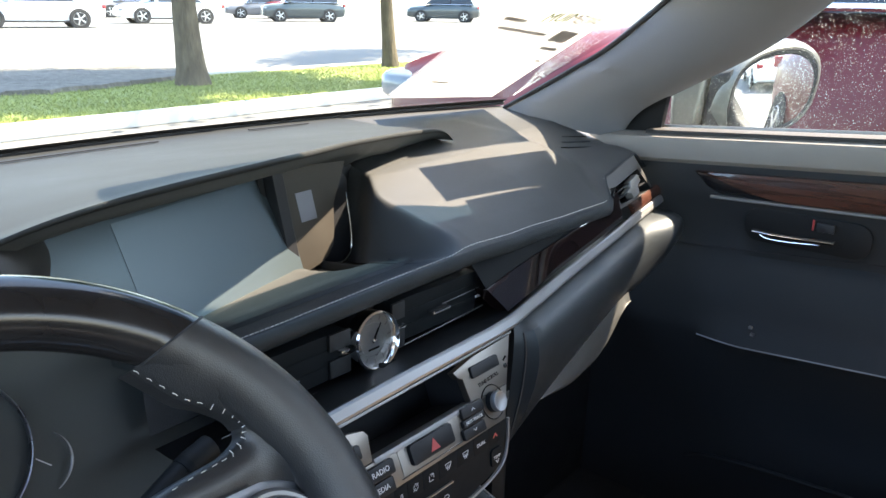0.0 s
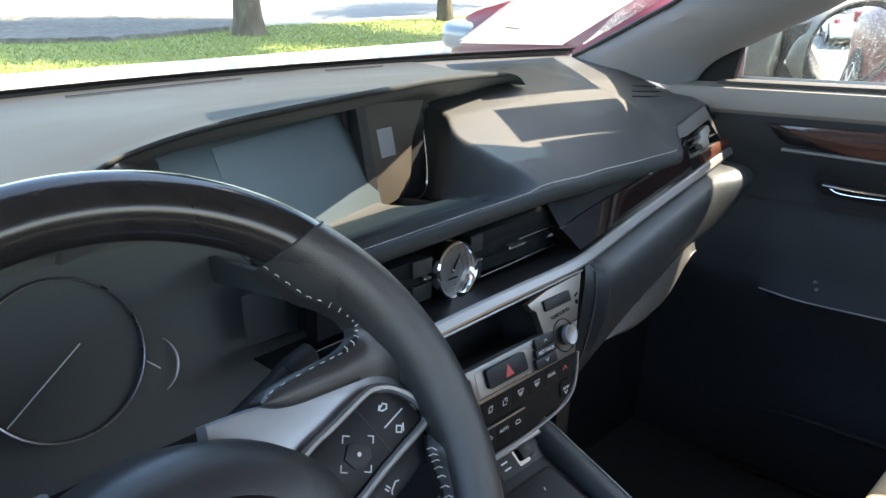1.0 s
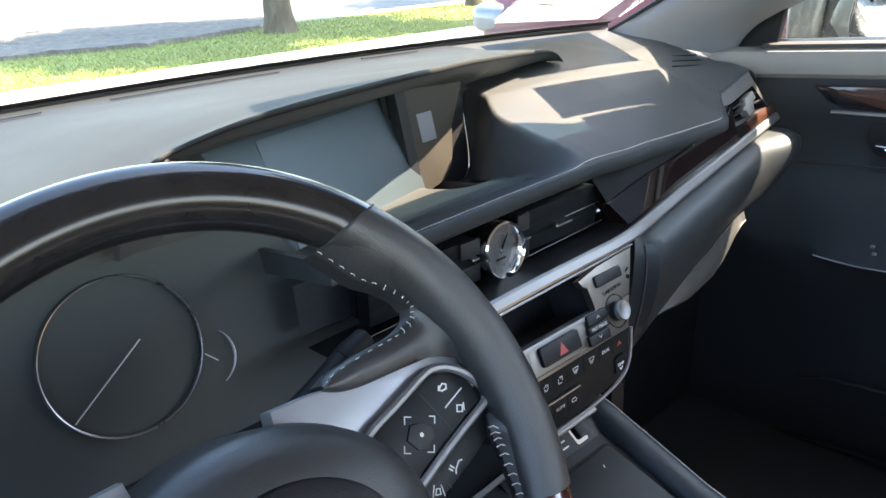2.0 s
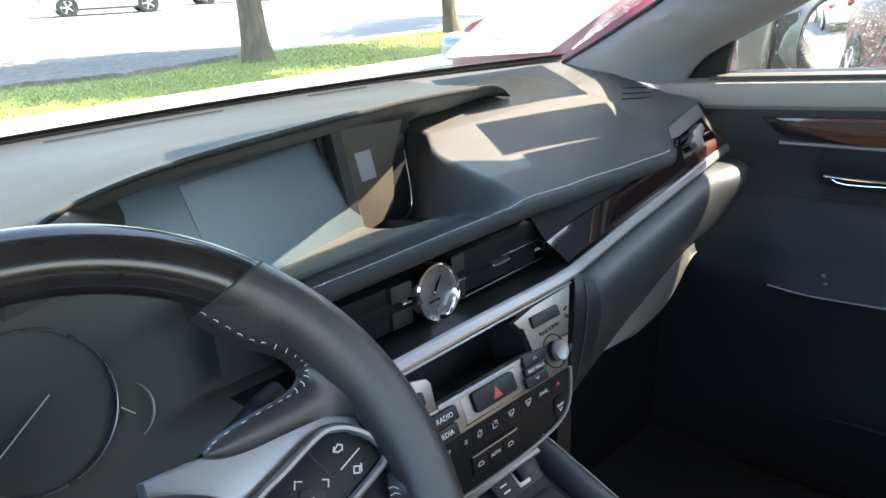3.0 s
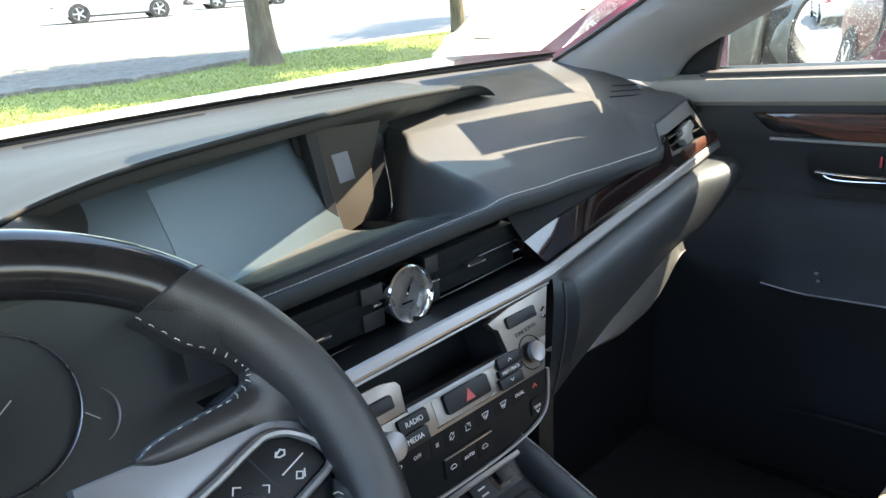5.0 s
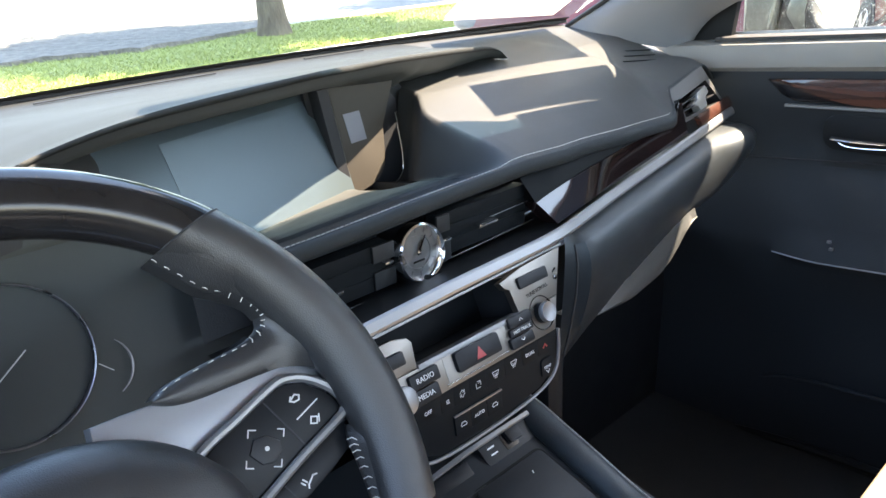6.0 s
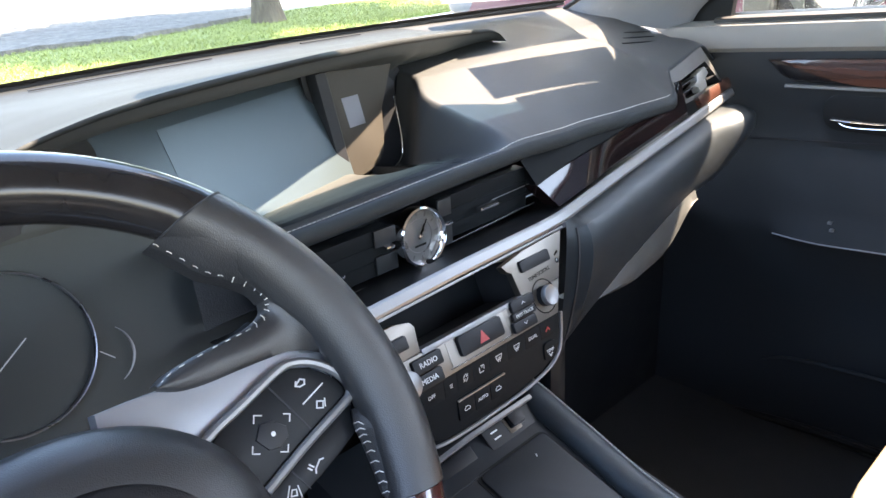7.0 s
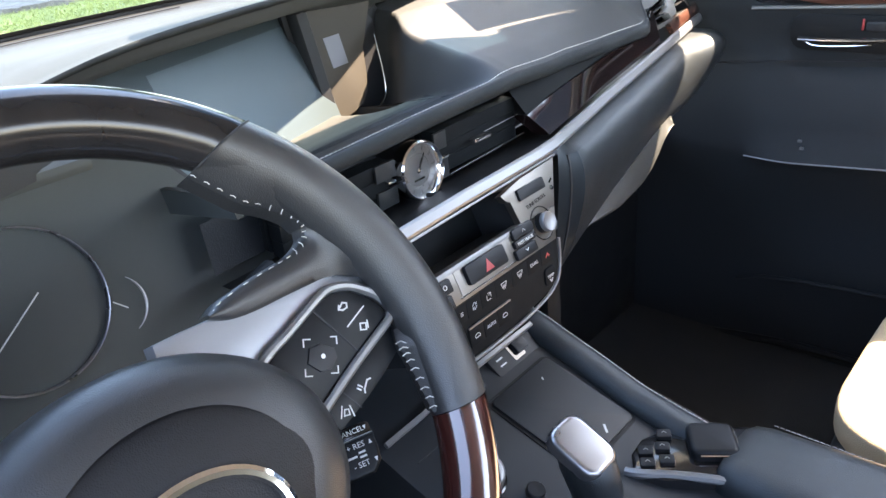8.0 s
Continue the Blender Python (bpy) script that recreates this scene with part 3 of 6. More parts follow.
part("side_closing", box((0.16, 0.10, 0.48), (0.03, 0.28, 0.40), 0.01), M_BOWL, dash)

# side vent at the passenger's end
ring_o = [Vector(p) for p in ((0.553, 0.072, 0.884), (0.676, 0.088, 0.900), (0.710, 0.062, 0.839), (0.556, 0.051, 0.836))]
ring_i = [Vector(p) for p in ((0.572, 0.0665, 0.8655), (0.668, 0.0775, 0.8800), (0.692, 0.0625, 0.8465), (0.578, 0.0545, 0.8420))]
SVN = (ring_o[1] - ring_o[0]).cross(ring_o[3] - ring_o[0]).normalized()
SVN = -SVN if SVN.y > 0 else SVN
side_vent = part("side_vent", sheet([[p - SVN * 0.030 for p in ring_i[:2]], [ring_i[3] - SVN * 0.030, ring_i[2] - SVN * 0.030]]), M_GLOSS, dash, "side air vent with grey frame")
b = bmesh.new()
vo, vi = [b.verts.new(p) for p in ring_o], [b.verts.new(p + SVN * 0.002) for p in ring_i]
vb, vc = [b.verts.new(p - SVN * 0.022) for p in ring_i], [b.verts.new(p - SVN * 0.02) for p in ring_o]
for k in range(4):
    j = (k + 1) % 4
    b.faces.new((vo[k], vo[j], vi[j], vi[k]))
    b.faces.new((vo[k], vo[j], vc[j], vc[k]))
bevel(b, 0.0012)
part("vent_frame", b, M_FRAME, side_vent, "satin grey frame")
b = sheet([[p + SVN * 0.001 for p in ring_i], [p - SVN * 0.030 for p in ring_i]], close=True)
part("vent_throat", b, M_PLASTIC, side_vent)
for f in (0.30, 0.66):
    a, c = ring_i[0].lerp(ring_i[3], f), ring_i[1].lerp(ring_i[2], f)
    part("slat", band([a - SVN * 0.008, c - SVN * 0.008], SVN, Vector((0, 0.4, 0.9)), 0.016, 0.0022), M_PLASTIC, side_vent)
SQ = frame_at(ring_i[0].lerp(ring_i[2], 0.52), (ring_i[1] - ring_i[0]).normalized(), SVN.cross((ring_i[1] - ring_i[0]).normalized()), SVN)
part("knob", slab([(-0.030, 0.003), (-0.010, 0.005), (-0.004, 0.014), (0.026, 0.016), (0.030, 0.004), (0.014, 0.000), (0.011, -0.012), (-0.013, -0.012), (-0.016, -0.003)], -0.008, 0.004, SQ, 0.002), M_DIAL, side_vent, "pale grey sliding vent knob")
gl = [ring_o[0].lerp(ring_i[0], 0.55), ring_o[3].lerp(ring_i[3], 0.55)]
part("thumb_slot", band([gl[0].lerp(gl[1], 0.18) + SVN * 0.001, gl[0].lerp(gl[1], 0.88) + SVN * 0.001], (1, 0, 0), SVN, 0.006, 0.0035), M_GLOSS, side_vent)
# surround between pad, vent and strip
rows = []
for k in range(9):
    x = lerp(0.515, 0.565, k / 8)
    t = k / 8
    rows.append([Vector((x, lerp(0.052, 0.078, t), lerp(0.846, 0.880, t))), Vector((x, lerp(0.046, 0.064, t), lerp(0.842, 0.862, t))), Vector((x, strip_y(x) + 0.022, strip_z(x) + 0.018)), Vector((x, strip_y(x) + 0.012, strip_z(x) + 0.006))])
part("vent_surround", sheet(rows), M_PLASTIC, dash)
# wooden end piece
pts = [Vector((x, strip_y(x) + 0.0085, strip_z(x) + 0.0135)) for x in [0.598 + 0.0132 * k for k in range(10)]]
part("wood_end", band(pts, (0, 0.5, 0.86), (0, -0.86, 0.5), 0.0155, 0.008), M_WOOD, dash, "short red-brown polished wood insert")
# speaker louvres and perforation at the far corner
for k in range(3):
    c = Vector((0.620 + 0.024 * k, 0.158 + 0.019 * k, 0.0))
    c.z = pad_z(c.x, c.y) + 0.0006
    part("louvre", box((0, 0, 0), (0.074 - 0.010 * k, 0.0036, 0.0018), 0.0006, Matrix.Translation(c) @ pose(0, 0, 0, 0, 4, -14)), M_PANEL, dash, "short black slot")
b = bmesh.new()
for i in range(16):
    for j in range(13):
        x, y = 0.575 + 0.0075 * i + 0.00375 * (j % 2), 0.232 + 0.0075 * j
        bmesh.ops.create_circle(b, cap_ends=True, segments=6, radius=0.0016, matrix=Matrix.Translation((x, y, pad_z(x, y) + 0.0012)))
grille = part("speaker_perforation", b, M_DARK, dash, "fine dark perforation")
tagged(grille, kind="stuff")

# instrument cluster behind the steering wheel
CL = frame_at((-0.338, 0.075, 0.826), (1, 0, 0), Vector((0, 0.30, 0.954)), Vector((0, -0.954, 0.30)))
cluster = part("instrument_cluster", slab([(-0.240, -0.110), (0.232, -0.110), (0.232, 0.012), (0.180, 0.022), (0.170, 0.040), (0.154, 0.064), (0.124, 0.090), (0.100, 0.102), (-0.240, 0.102)], -0.02, -0.0065, CL, 0.004), M_PLASTIC, dash, "dark instrument cluster, switched off")
part("face", slab([(-0.235, -0.105), (0.228, -0.105), (0.228, 0.010), (0.178, 0.020), (0.167, 0.036), (0.150, 0.060), (0.120, 0.086), (0.100, 0.098), (-0.235, 0.098)], -0.0065, -0.005, CL), M_FACE, cluster)
for cx, cy, r in ((0.0025, 0.0, 0.0608),):
    part("ring", lathe([(r - 0.0013, -0.004), (r - 0.0010, 0.0012), (r, 0.0016), (r + 0.0005, -0.004)], CL @ Matrix.Translation((cx, cy, 0)), 64, cap=False), M_CAP, cluster, "thin grey gauge ring")
part("ring", tube([CL @ Vector((0.0615 + 0.025 * math.cos(a), -0.026 + 0.025 * math.sin(a), 0.0)) for a in [radians(-66 + 6 * k) for k in range(20)]], [0.0003 + 0.0008 * math.sin(math.pi * k / 19) for k in range(20)], 8), M_CAP, cluster, "thin grey gauge ring")
# shares the hazed cluster grey so its shaded underside does not stand out
part("cluster_hood", box((-0.435, 0.055, 0.938), (0.29, 0.13, 0.010), 0.004), M_FACE, dash)
part("needle", strokes([((0.0165, 0.008), (-0.044, -0.034))], 0.0009, CL, 0.0006), M_WHITE, cluster)
part("needle", strokes([((0.062, -0.0215), (0.0705, -0.0300))], 0.0008, CL, 0.0006), M_WHITE, cluster)
top = spline([(-0.390, -0.044, 0.972), (-0.345, -0.010, 0.9755), (-0.300, 0.024, 0.9790), (-0.262, 0.085, 0.975), (-0.235, 0.165, 0.970)], 24)
low = spline([(-0.362, -0.030, 0.940), (-0.318, -0.005, 0.938), (-0.278, 0.030, 0.936), (-0.240, 0.090, 0.930), (-0.214, 0.170, 0.926)], 24)
rows = []
for j in range(9):
    u = j / 8
    rows.append([a.lerp(c, u) + Vector((0.012, 0.004, 0)) * math.sin(math.pi * u) for a, c in zip(top, low)])
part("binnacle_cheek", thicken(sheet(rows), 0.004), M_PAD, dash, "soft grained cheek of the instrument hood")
stalk2 = part("wiper_stalk", tube([Vector((-0.330, -0.080, 0.806)), Vector((-0.262, -0.068, 0.826)), Vector((-0.228, -0.062, 0.836)), Vector((-0.212, -0.060, 0.840))], [0.006, 0.007, 0.0095, 0.009], 12), M_STALK, dash, "black wiper stalk")
part("stalk_ring", tube([Vector((-0.236, -0.064, 0.833)), Vector((-0.231, -0.0632, 0.8345))], 0.0100, 12), M_PANEL, stalk2)
part("lower_dash", slab([(-0.72, 0.50), (-0.150, 0.50), (-0.150, 0.70), (-0.215, 0.735), (-0.72, 0.735)], -0.05, 0.0, frame_at((0, 0.03, 0), (1, 0, 0), (0, 0, 1), (0, -1, 0)), 0.01), M_PLASTIC, dash)
part("pad_end", slab([(-0.012, 0.864), (0.14, 0.838), (0.14, 0.862), (0.10, 0.867), (0.0, 0.880), (-0.010, 0.876)], -0.004, 0.004, frame_at((-0.199, 0, 0), (0, 1, 0), (0, 0, 1), (1, 0, 0)), 0.003), M_BIN, dash)

# ---- centre stack ----
S1 = frame_at((0, -0.075, 0.751), (1, 0, 0), Vector((0, 0.4104, 0.9119)), Vector((0, -0.9119, 0.4104)))
S2 = frame_at((0, -0.083, 0.735), (1, 0, 0), Vector((0, 0.0995, 0.99504)), Vector((0, -0.99504, 0.0995)))
stack = thing("centre_stack", (0, -0.05, 0.65), "silver car radio and climate panel with black keys", "radio panel")
part("housing", slab([(-0.10, -0.05), (0.088, -0.05), (0.112, 0.0115), (-0.112, 0.0115)], -0.07, -0.012, S1), M_DARK, stack)
part("housing", slab([(0.070, 0.0115), (0.112, 0.0115), (0.132, 0.050), (0.070, 0.050)], -0.07, -0.012, S1), M_DARK, stack)


# plate in pieces round the slot: upper lip, left and right wings, lower bar
plate = part("faceplate", slab([(-0.100, -0.018), (0.1035, -0.018), (0.1205, 0.0125), (-0.1205, 0.0125)], -0.008, 0.0, S1, 0.0012), M_PLATE, stack, "brushed silver faceplate")
part("wing", slab([(0.0640, 0.0128), (0.1207, 0.0128), (0.147, 0.0565), (0.085, 0.0535), (0.052, 0.0480), (0.0560, 0.0410), (0.0615, 0.0380)][::1], -0.008, 0.0, S1, 0.0012), M_PLATE, plate)
part("wing", slab([(-0.0690, 0.0128), (-0.0655, 0.0350), (-0.0690, 0.0400), (-0.0850, 0.0440), (-0.140, 0.0440), (-0.1207, 0.0128)], -0.008, 0.0, S1, 0.0012), M_PLATE, plate)
part("slot", slab([(-0.150, 0.0100), (0.075, 0.0100), (0.075, 0.062), (-0.150, 0.062)], -0.075, -0.062, S1), M_PANEL, plate, "deep black slot")
part("slot_roof", slab([(-0.150, 0.0525), (0.072, 0.0565), (0.072, 0.0595), (-0.150, 0.0560)], -0.070, -0.006, S1), M_PANEL, plate)
part("slot_edge", slab([(-0.1400, 0.0500), (0.150, 0.0572), (0.150, 0.0592), (-0.140, 0.0530)], -0.010, 0.001, S1, 0.0005), M_SILVER, plate)
part("slot_floor", slab([(-0.068, 0.0100), (0.064, 0.0100), (0.064, 0.0150), (-0.068, 0.0150)], -0.012, 0.0012, S1, 0.0012), M_SILVER, plate)


def key(name, x0, y0, x1, y1, m, r=0.002, h=0.004, mat=None, parent=None, text=None, size=0.006, ink=None, lab=""):
    k = part(name, slab(rrect(x0, y0, x1, y1, r), -0.004, h, m, min(0.0012, 0.0004 + 0.25 * max(0.0, h))), mat or M_KEY, parent or stack, lab)
    if text:
        part("lettering", letters(text, size, m @ Matrix.Translation(((x0 + x1) / 2, (y0 + y1) / 2, h))), ink or M_WHITE, k)
    return k


def icon(k, lines, cx, cy, m, h, w=0.0005, ink=None, s=0.72):
    part("icon", strokes([((cx + a * s, cy + b_ * s), (cx + c * s, cy + d * s)) for a, b_, c, d in lines], w, m @ Matrix.Translation((0, 0, h)), 0.0003), ink or M_WHITE, k)


key("mute_key", 0.073, 0.034, 0.116, 0.0455, S1, h=0.003)
k = key("seek_key", 0.043, 0.004, 0.075, 0.0145, S1)
icon(k, [(-0.003, -0.0015, 0, 0.0015), (0, 0.0015, 0.003, -0.0015)], 0.059, 0.0095, S1, 0.0042)
key("track_key", 0.041, -0.0040, 0.073, 0.0036, S1, text="PRST-TRACK", size=0.0043)
k = key("seek_key", 0.038, -0.0150, 0.070, -0.0044, S1)
icon(k, [(-0.003, 0.0015, 0, -0.0015), (0, -0.0015, 0.003, 0.0015)], 0.054, -0.009, S1, 0.0042)
key("radio_key", -0.084, -0.0035, -0.051, 0.0095, S1, text="RADIO", size=0.0066)
key("media_key", -0.088, -0.0172, -0.056, -0.0042, S1, text="MEDIA", size=0.0064)
key("seek_key", -0.120, 0.021, -0.080, 0.033, S1)
part("hazard_frame", slab(rrect(-0.042, -0.0155, 0.034, 0.0125, 0.002), -0.002, 0.0006, S1, 0.0004), M_PLATE, plate, "brushed grey surround")
hz = key("hazard_key", -0.031, -0.0085, 0.025, 0.0100, S1, r=0.003, h=0.005, lab="black hazard warning key with a red triangle")
part("triangle", slab([(-0.008, -0.0050), (0.004, -0.0050), (-0.002, 0.0060)], 0.005, 0.0054, S1), M_RED, hz)
part("trim_line", strokes([((-0.045, -0.0135), (0.040, -0.0135))], 0.0010, S1, 0.0012), M_CHROME, plate)
KN = S1 @ Matrix.Translation((0.0925, 0.004, -0.007))
part("knob_well", lathe([(0.0172, 0.0074), (0.0165, 0.0080), (0.0150, 0.0050), (0.0110, 0.0045)], KN, 40), M_GLOSS, plate)
knob = part("tuning_knob", lathe([(0.0112, 0.0), (0.0104, 0.008), (0.0098, 0.0165)], KN, 40), M_KEY, stack, "round tuning knob with a silver cap")
part("cap", lathe([(0.0099, 0.0120), (0.0102, 0.0130), (0.0102, 0.0165), (0.0094, 0.0178), (0.0086, 0.0172), (0.0001, 0.0170)], KN, 40), M_SILVER, knob)
KN2 = S1 @ Matrix.Translation((-0.106, -0.002, 0))
knob = part("volume_knob", lathe([(0.0125, 0.0), (0.0120, 0.010), (0.0115, 0.020)], KN2, 40), M_KEY, stack)
part("cap", lathe([(0.0118, 0.018), (0.0124, 0.020), (0.0120, 0.0235), (0.0095, 0.0250), (0.0001, 0.0252)], KN2, 40), M_SILVER, knob)
part("lettering", letters("TUNE·SCROLL", 0.0052, S1 @ Matrix.Translation((0.096, 0.0260, 0.0001)) @ pose(0, 0, 0, 0, 0, 4)), M_GLOSS, plate)
part("lamp_dot", lathe([(0.0025, 0.0), (0.0022, 0.001), (0.0001, 0.0012)], S1 @ Matrix.Translation((0.126, 0.030, 0)), 16), M_GLOSS, plate)
part("printed_bar", strokes([((0.126, 0.036), (0.130, 0.038))], 0.002, S1), M_GLOSS, plate)

# climate panel
clim_o = [(-0.108, 0.0005), (0.1035, 0.0005), (0.1015, -0.022), (0.094, -0.040), (0.072, -0.0505), (0.020, -0.0565), (-0.065, -0.0560), (-0.090, -0.044), (-0.104, -0.022)]
climate = part("climate_panel", slab(clim_o, -0.012, -0.0008, S2, 0.001), M_PANEL, stack, "gloss black climate panel")
rim = spline([S2 @ Vector((x, y, 0.0)) for x, y in ((0.1060, 0.0), (0.1040, -0.022), (0.0965, -0.0415), (0.073, -0.0530), (0.020, -0.0590), (-0.065, -0.0585), (-0.092, -0.046), (-0.107, -0.022))], 50)
part("rim", tube(rim, 0.0018, 8), M_SILVER, stack, "thin silver lower rim")
labels = ["AUTO", "OFF", "", "", "", "", "", "DUAL", ""]
x = -0.106
for k, wd in enumerate((0.019, 0.030, 0.016, 0.020, 0.0215, 0.0255, 0.025, 0.023, 0.021)):
    kk = key("climate_key", x, -0.0185, x + wd - 0.0008, -0.0008, S2, r=0.0010, h=-0.0004, mat=M_PANEL, parent=climate, text=labels[k] or None, size=0.0050)
    c = x + wd / 2
    if k == 2:
        icon(kk, [(-.002, .002, .002, .002), (-.002, 0, .002, 0), (-.002, -.002, .002, -.002)], c, -0.0098, S2, -0.0003)
    if k == 3:
        icon(kk, [(-.004, .001, 0, .005), (0, .005, .004, .001), (-.004, -.001, 0, -.005), (0, -.005, .004, -.001), (-.004, -.004, -.001, -.001), (.001, .001, .004, .004)], c, -0.0098, S2, -0.0003)
    if k == 4:
        icon(kk, [(-.004, -.005, .003, -.005), (-.004, -.005, -.004, .002), (.0, .001, .003, .004), (.004, -.002, .004, .003), (-.002, .004, .001, .004)], c, -0.0098, S2, -0.0003)
    if k in (5, 6):
        icon(kk, [(-.006, .004, .005, .004), (-.006, .004, -.004, -.002), (.005, .004, .003, -.002), (-.004, -.002, .003, -.002), (-.002, -.005, -.002, .001), (.001, -.005, .001, .001)], c, -0.0098, S2, -0.0003)
    if k == 8:
        icon(kk, [(-.0035, -.002, 0, .002), (0, .002, .0035, -.002)], c, -0.0098, S2, -0.0003, ink=M_RED, w=0.0016)
    x += wd
for k, t in enumerate(("", "AUTO", "")):
    kk = key("mode_key", -0.045 + 0.0206 * k, -0.0465, -0.0249 + 0.0206 * k, -0.0278, S2, r=0.001, h=0.0012, mat=M_PANEL, parent=climate, text=t or None, size=0.0046)
    if not t:
        icon(kk, [(-.005, -.001, -.003, .002), (-.003, .002, .002, .002), (.002, .002, .005, -.001), (.005, -.001, .004, -.003), (.004, -.003, -.004, -.003), (-.004, -.003, -.005, -.001)], -0.035 + 0.0206 * k, -0.037, S2, 0.0014)
part("key_edge", strokes([((-0.044, -0.0268), (0.016, -0.0268))], 0.0012, S2, 0.002), M_SILVER, climate)
kk = key("temperature_key", 0.0755, -0.0420, 0.0925, -0.0228, S2, r=0.004, h=0.0012, mat=M_PANEL, parent=climate, text="TEMP", size=0.0045)
icon(kk, [(-.003, .002, 0, -.002), (0, -.002, .003, .002)], 0.084, -0.037, S2, 0.0014, w=0.0010)


# ---- steering wheel ----
UP, OUT = Vector((0, 0.510, 0.860)), Vector((0, -0.860, 0.510))
WC = Vector((-0.393, -0.212, 0.851))
WH = frame_at(WC, (1, 0, 0), UP, OUT)
RM, RN = 0.1745, 0.0172
wheel = thing("steering_wheel", WC - 0.1 * OUT, "black leather and dark wood steering wheel with silver spoke trim", "steering wheel")


def rim_arc(a0, a1, slant0, slant1, rr, n=44, swell=0.0):
    """A stretch of the rim from angle a0 to a1; its ends lean by slant degrees from inside to outside."""
    rows = []
    for k in range(n + 1):
        t = k / n
        ring = []
        for j in range(22):
            f = 2 * math.pi * j / 22
            c, s = math.cos(f), math.sin(f)
            a = radians(lerp(a0, a1, t) - (slant0 * (1 - t) + slant1 * t) * c)
            r = RM + (rr + swell * math.sin(math.pi * t)) * c
            ring.append(WH @ Vector((r * math.cos(a), r * math.sin(a), (0.0155 + swell * 0.6) * s)))
        rows.append(ring)
    b = sheet(rows, close=True)
    b.verts.ensure_lookup_table()
    b.faces.new(b.verts[:22][::-1])
    b.faces.new(b.verts[-22:])
    return b


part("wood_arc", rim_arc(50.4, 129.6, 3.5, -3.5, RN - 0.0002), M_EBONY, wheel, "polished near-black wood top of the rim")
part("leather_grip", rim_arc(-16, 50.2, -1, 3.5, RN, swell=0.001), M_WHEEL, wheel, "smooth black leather grip")
part("leather_grip", rim_arc(129.8, 196, -3.5, 1, RN, swell=0.001), M_WHEEL, wheel, "smooth black leather grip")
part("wood_arc", rim_arc(196.2, 343.8, 1, -1, RN - 0.0004), M_WHEELWOOD, wheel, "polished red-brown wood lower rim")
part("joint_ring", tube([WH @ Vector((r * math.cos(radians(a)), r * math.sin(radians(a)), w)) for r, a, w in
                         [(RM + (RN + 0.0002) * math.cos(f), 50.3 - 3.5 * math.cos(f), 0.0158 * math.sin(f)) for f in [2 * math.pi * j / 22 for j in range(22)]]], 0.0007, 6, closed=True), M_DARK, wheel)

EDGE_UP = [(0.0890, 0.1260, -0.003), (0.0987, 0.1145, -0.003), (0.1086, 0.1032, -0.003), (0.1202, 0.0955, -0.003), (0.1305, 0.0868, -0.004), (0.1345, 0.0795, -0.005)]
EDGE_LOW = [(0.1345, 0.0795, -0.005), (0.1325, 0.0738, -0.006), (0.1226, 0.0699, -0.006), (0.1110, 0.0688, -0.006), (0.0955, 0.0678, -0.006), (0.0758, 0.0653, -0.007), (0.0660, 0.0615, -0.007)]
BORDER = [(0.0645, 0.0590, -0.0065), (0.0746, 0.0545, -0.006), (0.0876, 0.0523, -0.0055), (0.1051, 0.0516, -0.005), (0.1236, 0.0507, -0.005), (0.1361, 0.0493, -0.005), (0.1498, 0.0428, -0.005), (0.1600, 0.0341, -0.005), (0.1645, 0.0216, -0.005), (0.1635, 0.0060, -0.006)]
BEZEL = [(0.0720, 0.0262), (0.0850, 0.0312), (0.0985, 0.0350), (0.1217, 0.0425), (0.1313, 0.0436), (0.1422, 0.0398), (0.1530, 0.0306), (0.1588, 0.0195), (0.1564, 0.0140), (0.1497, 0.0110), (0.1217, 0.0019), (0.0930, -0.0090)]


def on_rim(a, r=0.1725):
    """A point on the front of the rim at angle a, a little inside its crest."""
    h = 0.0155 * math.sqrt(max(0.0, 1 - ((r - RM) / RN) ** 2))
    return Vector((r * math.cos(radians(a)), r * math.sin(radians(a)), h + 0.0002))


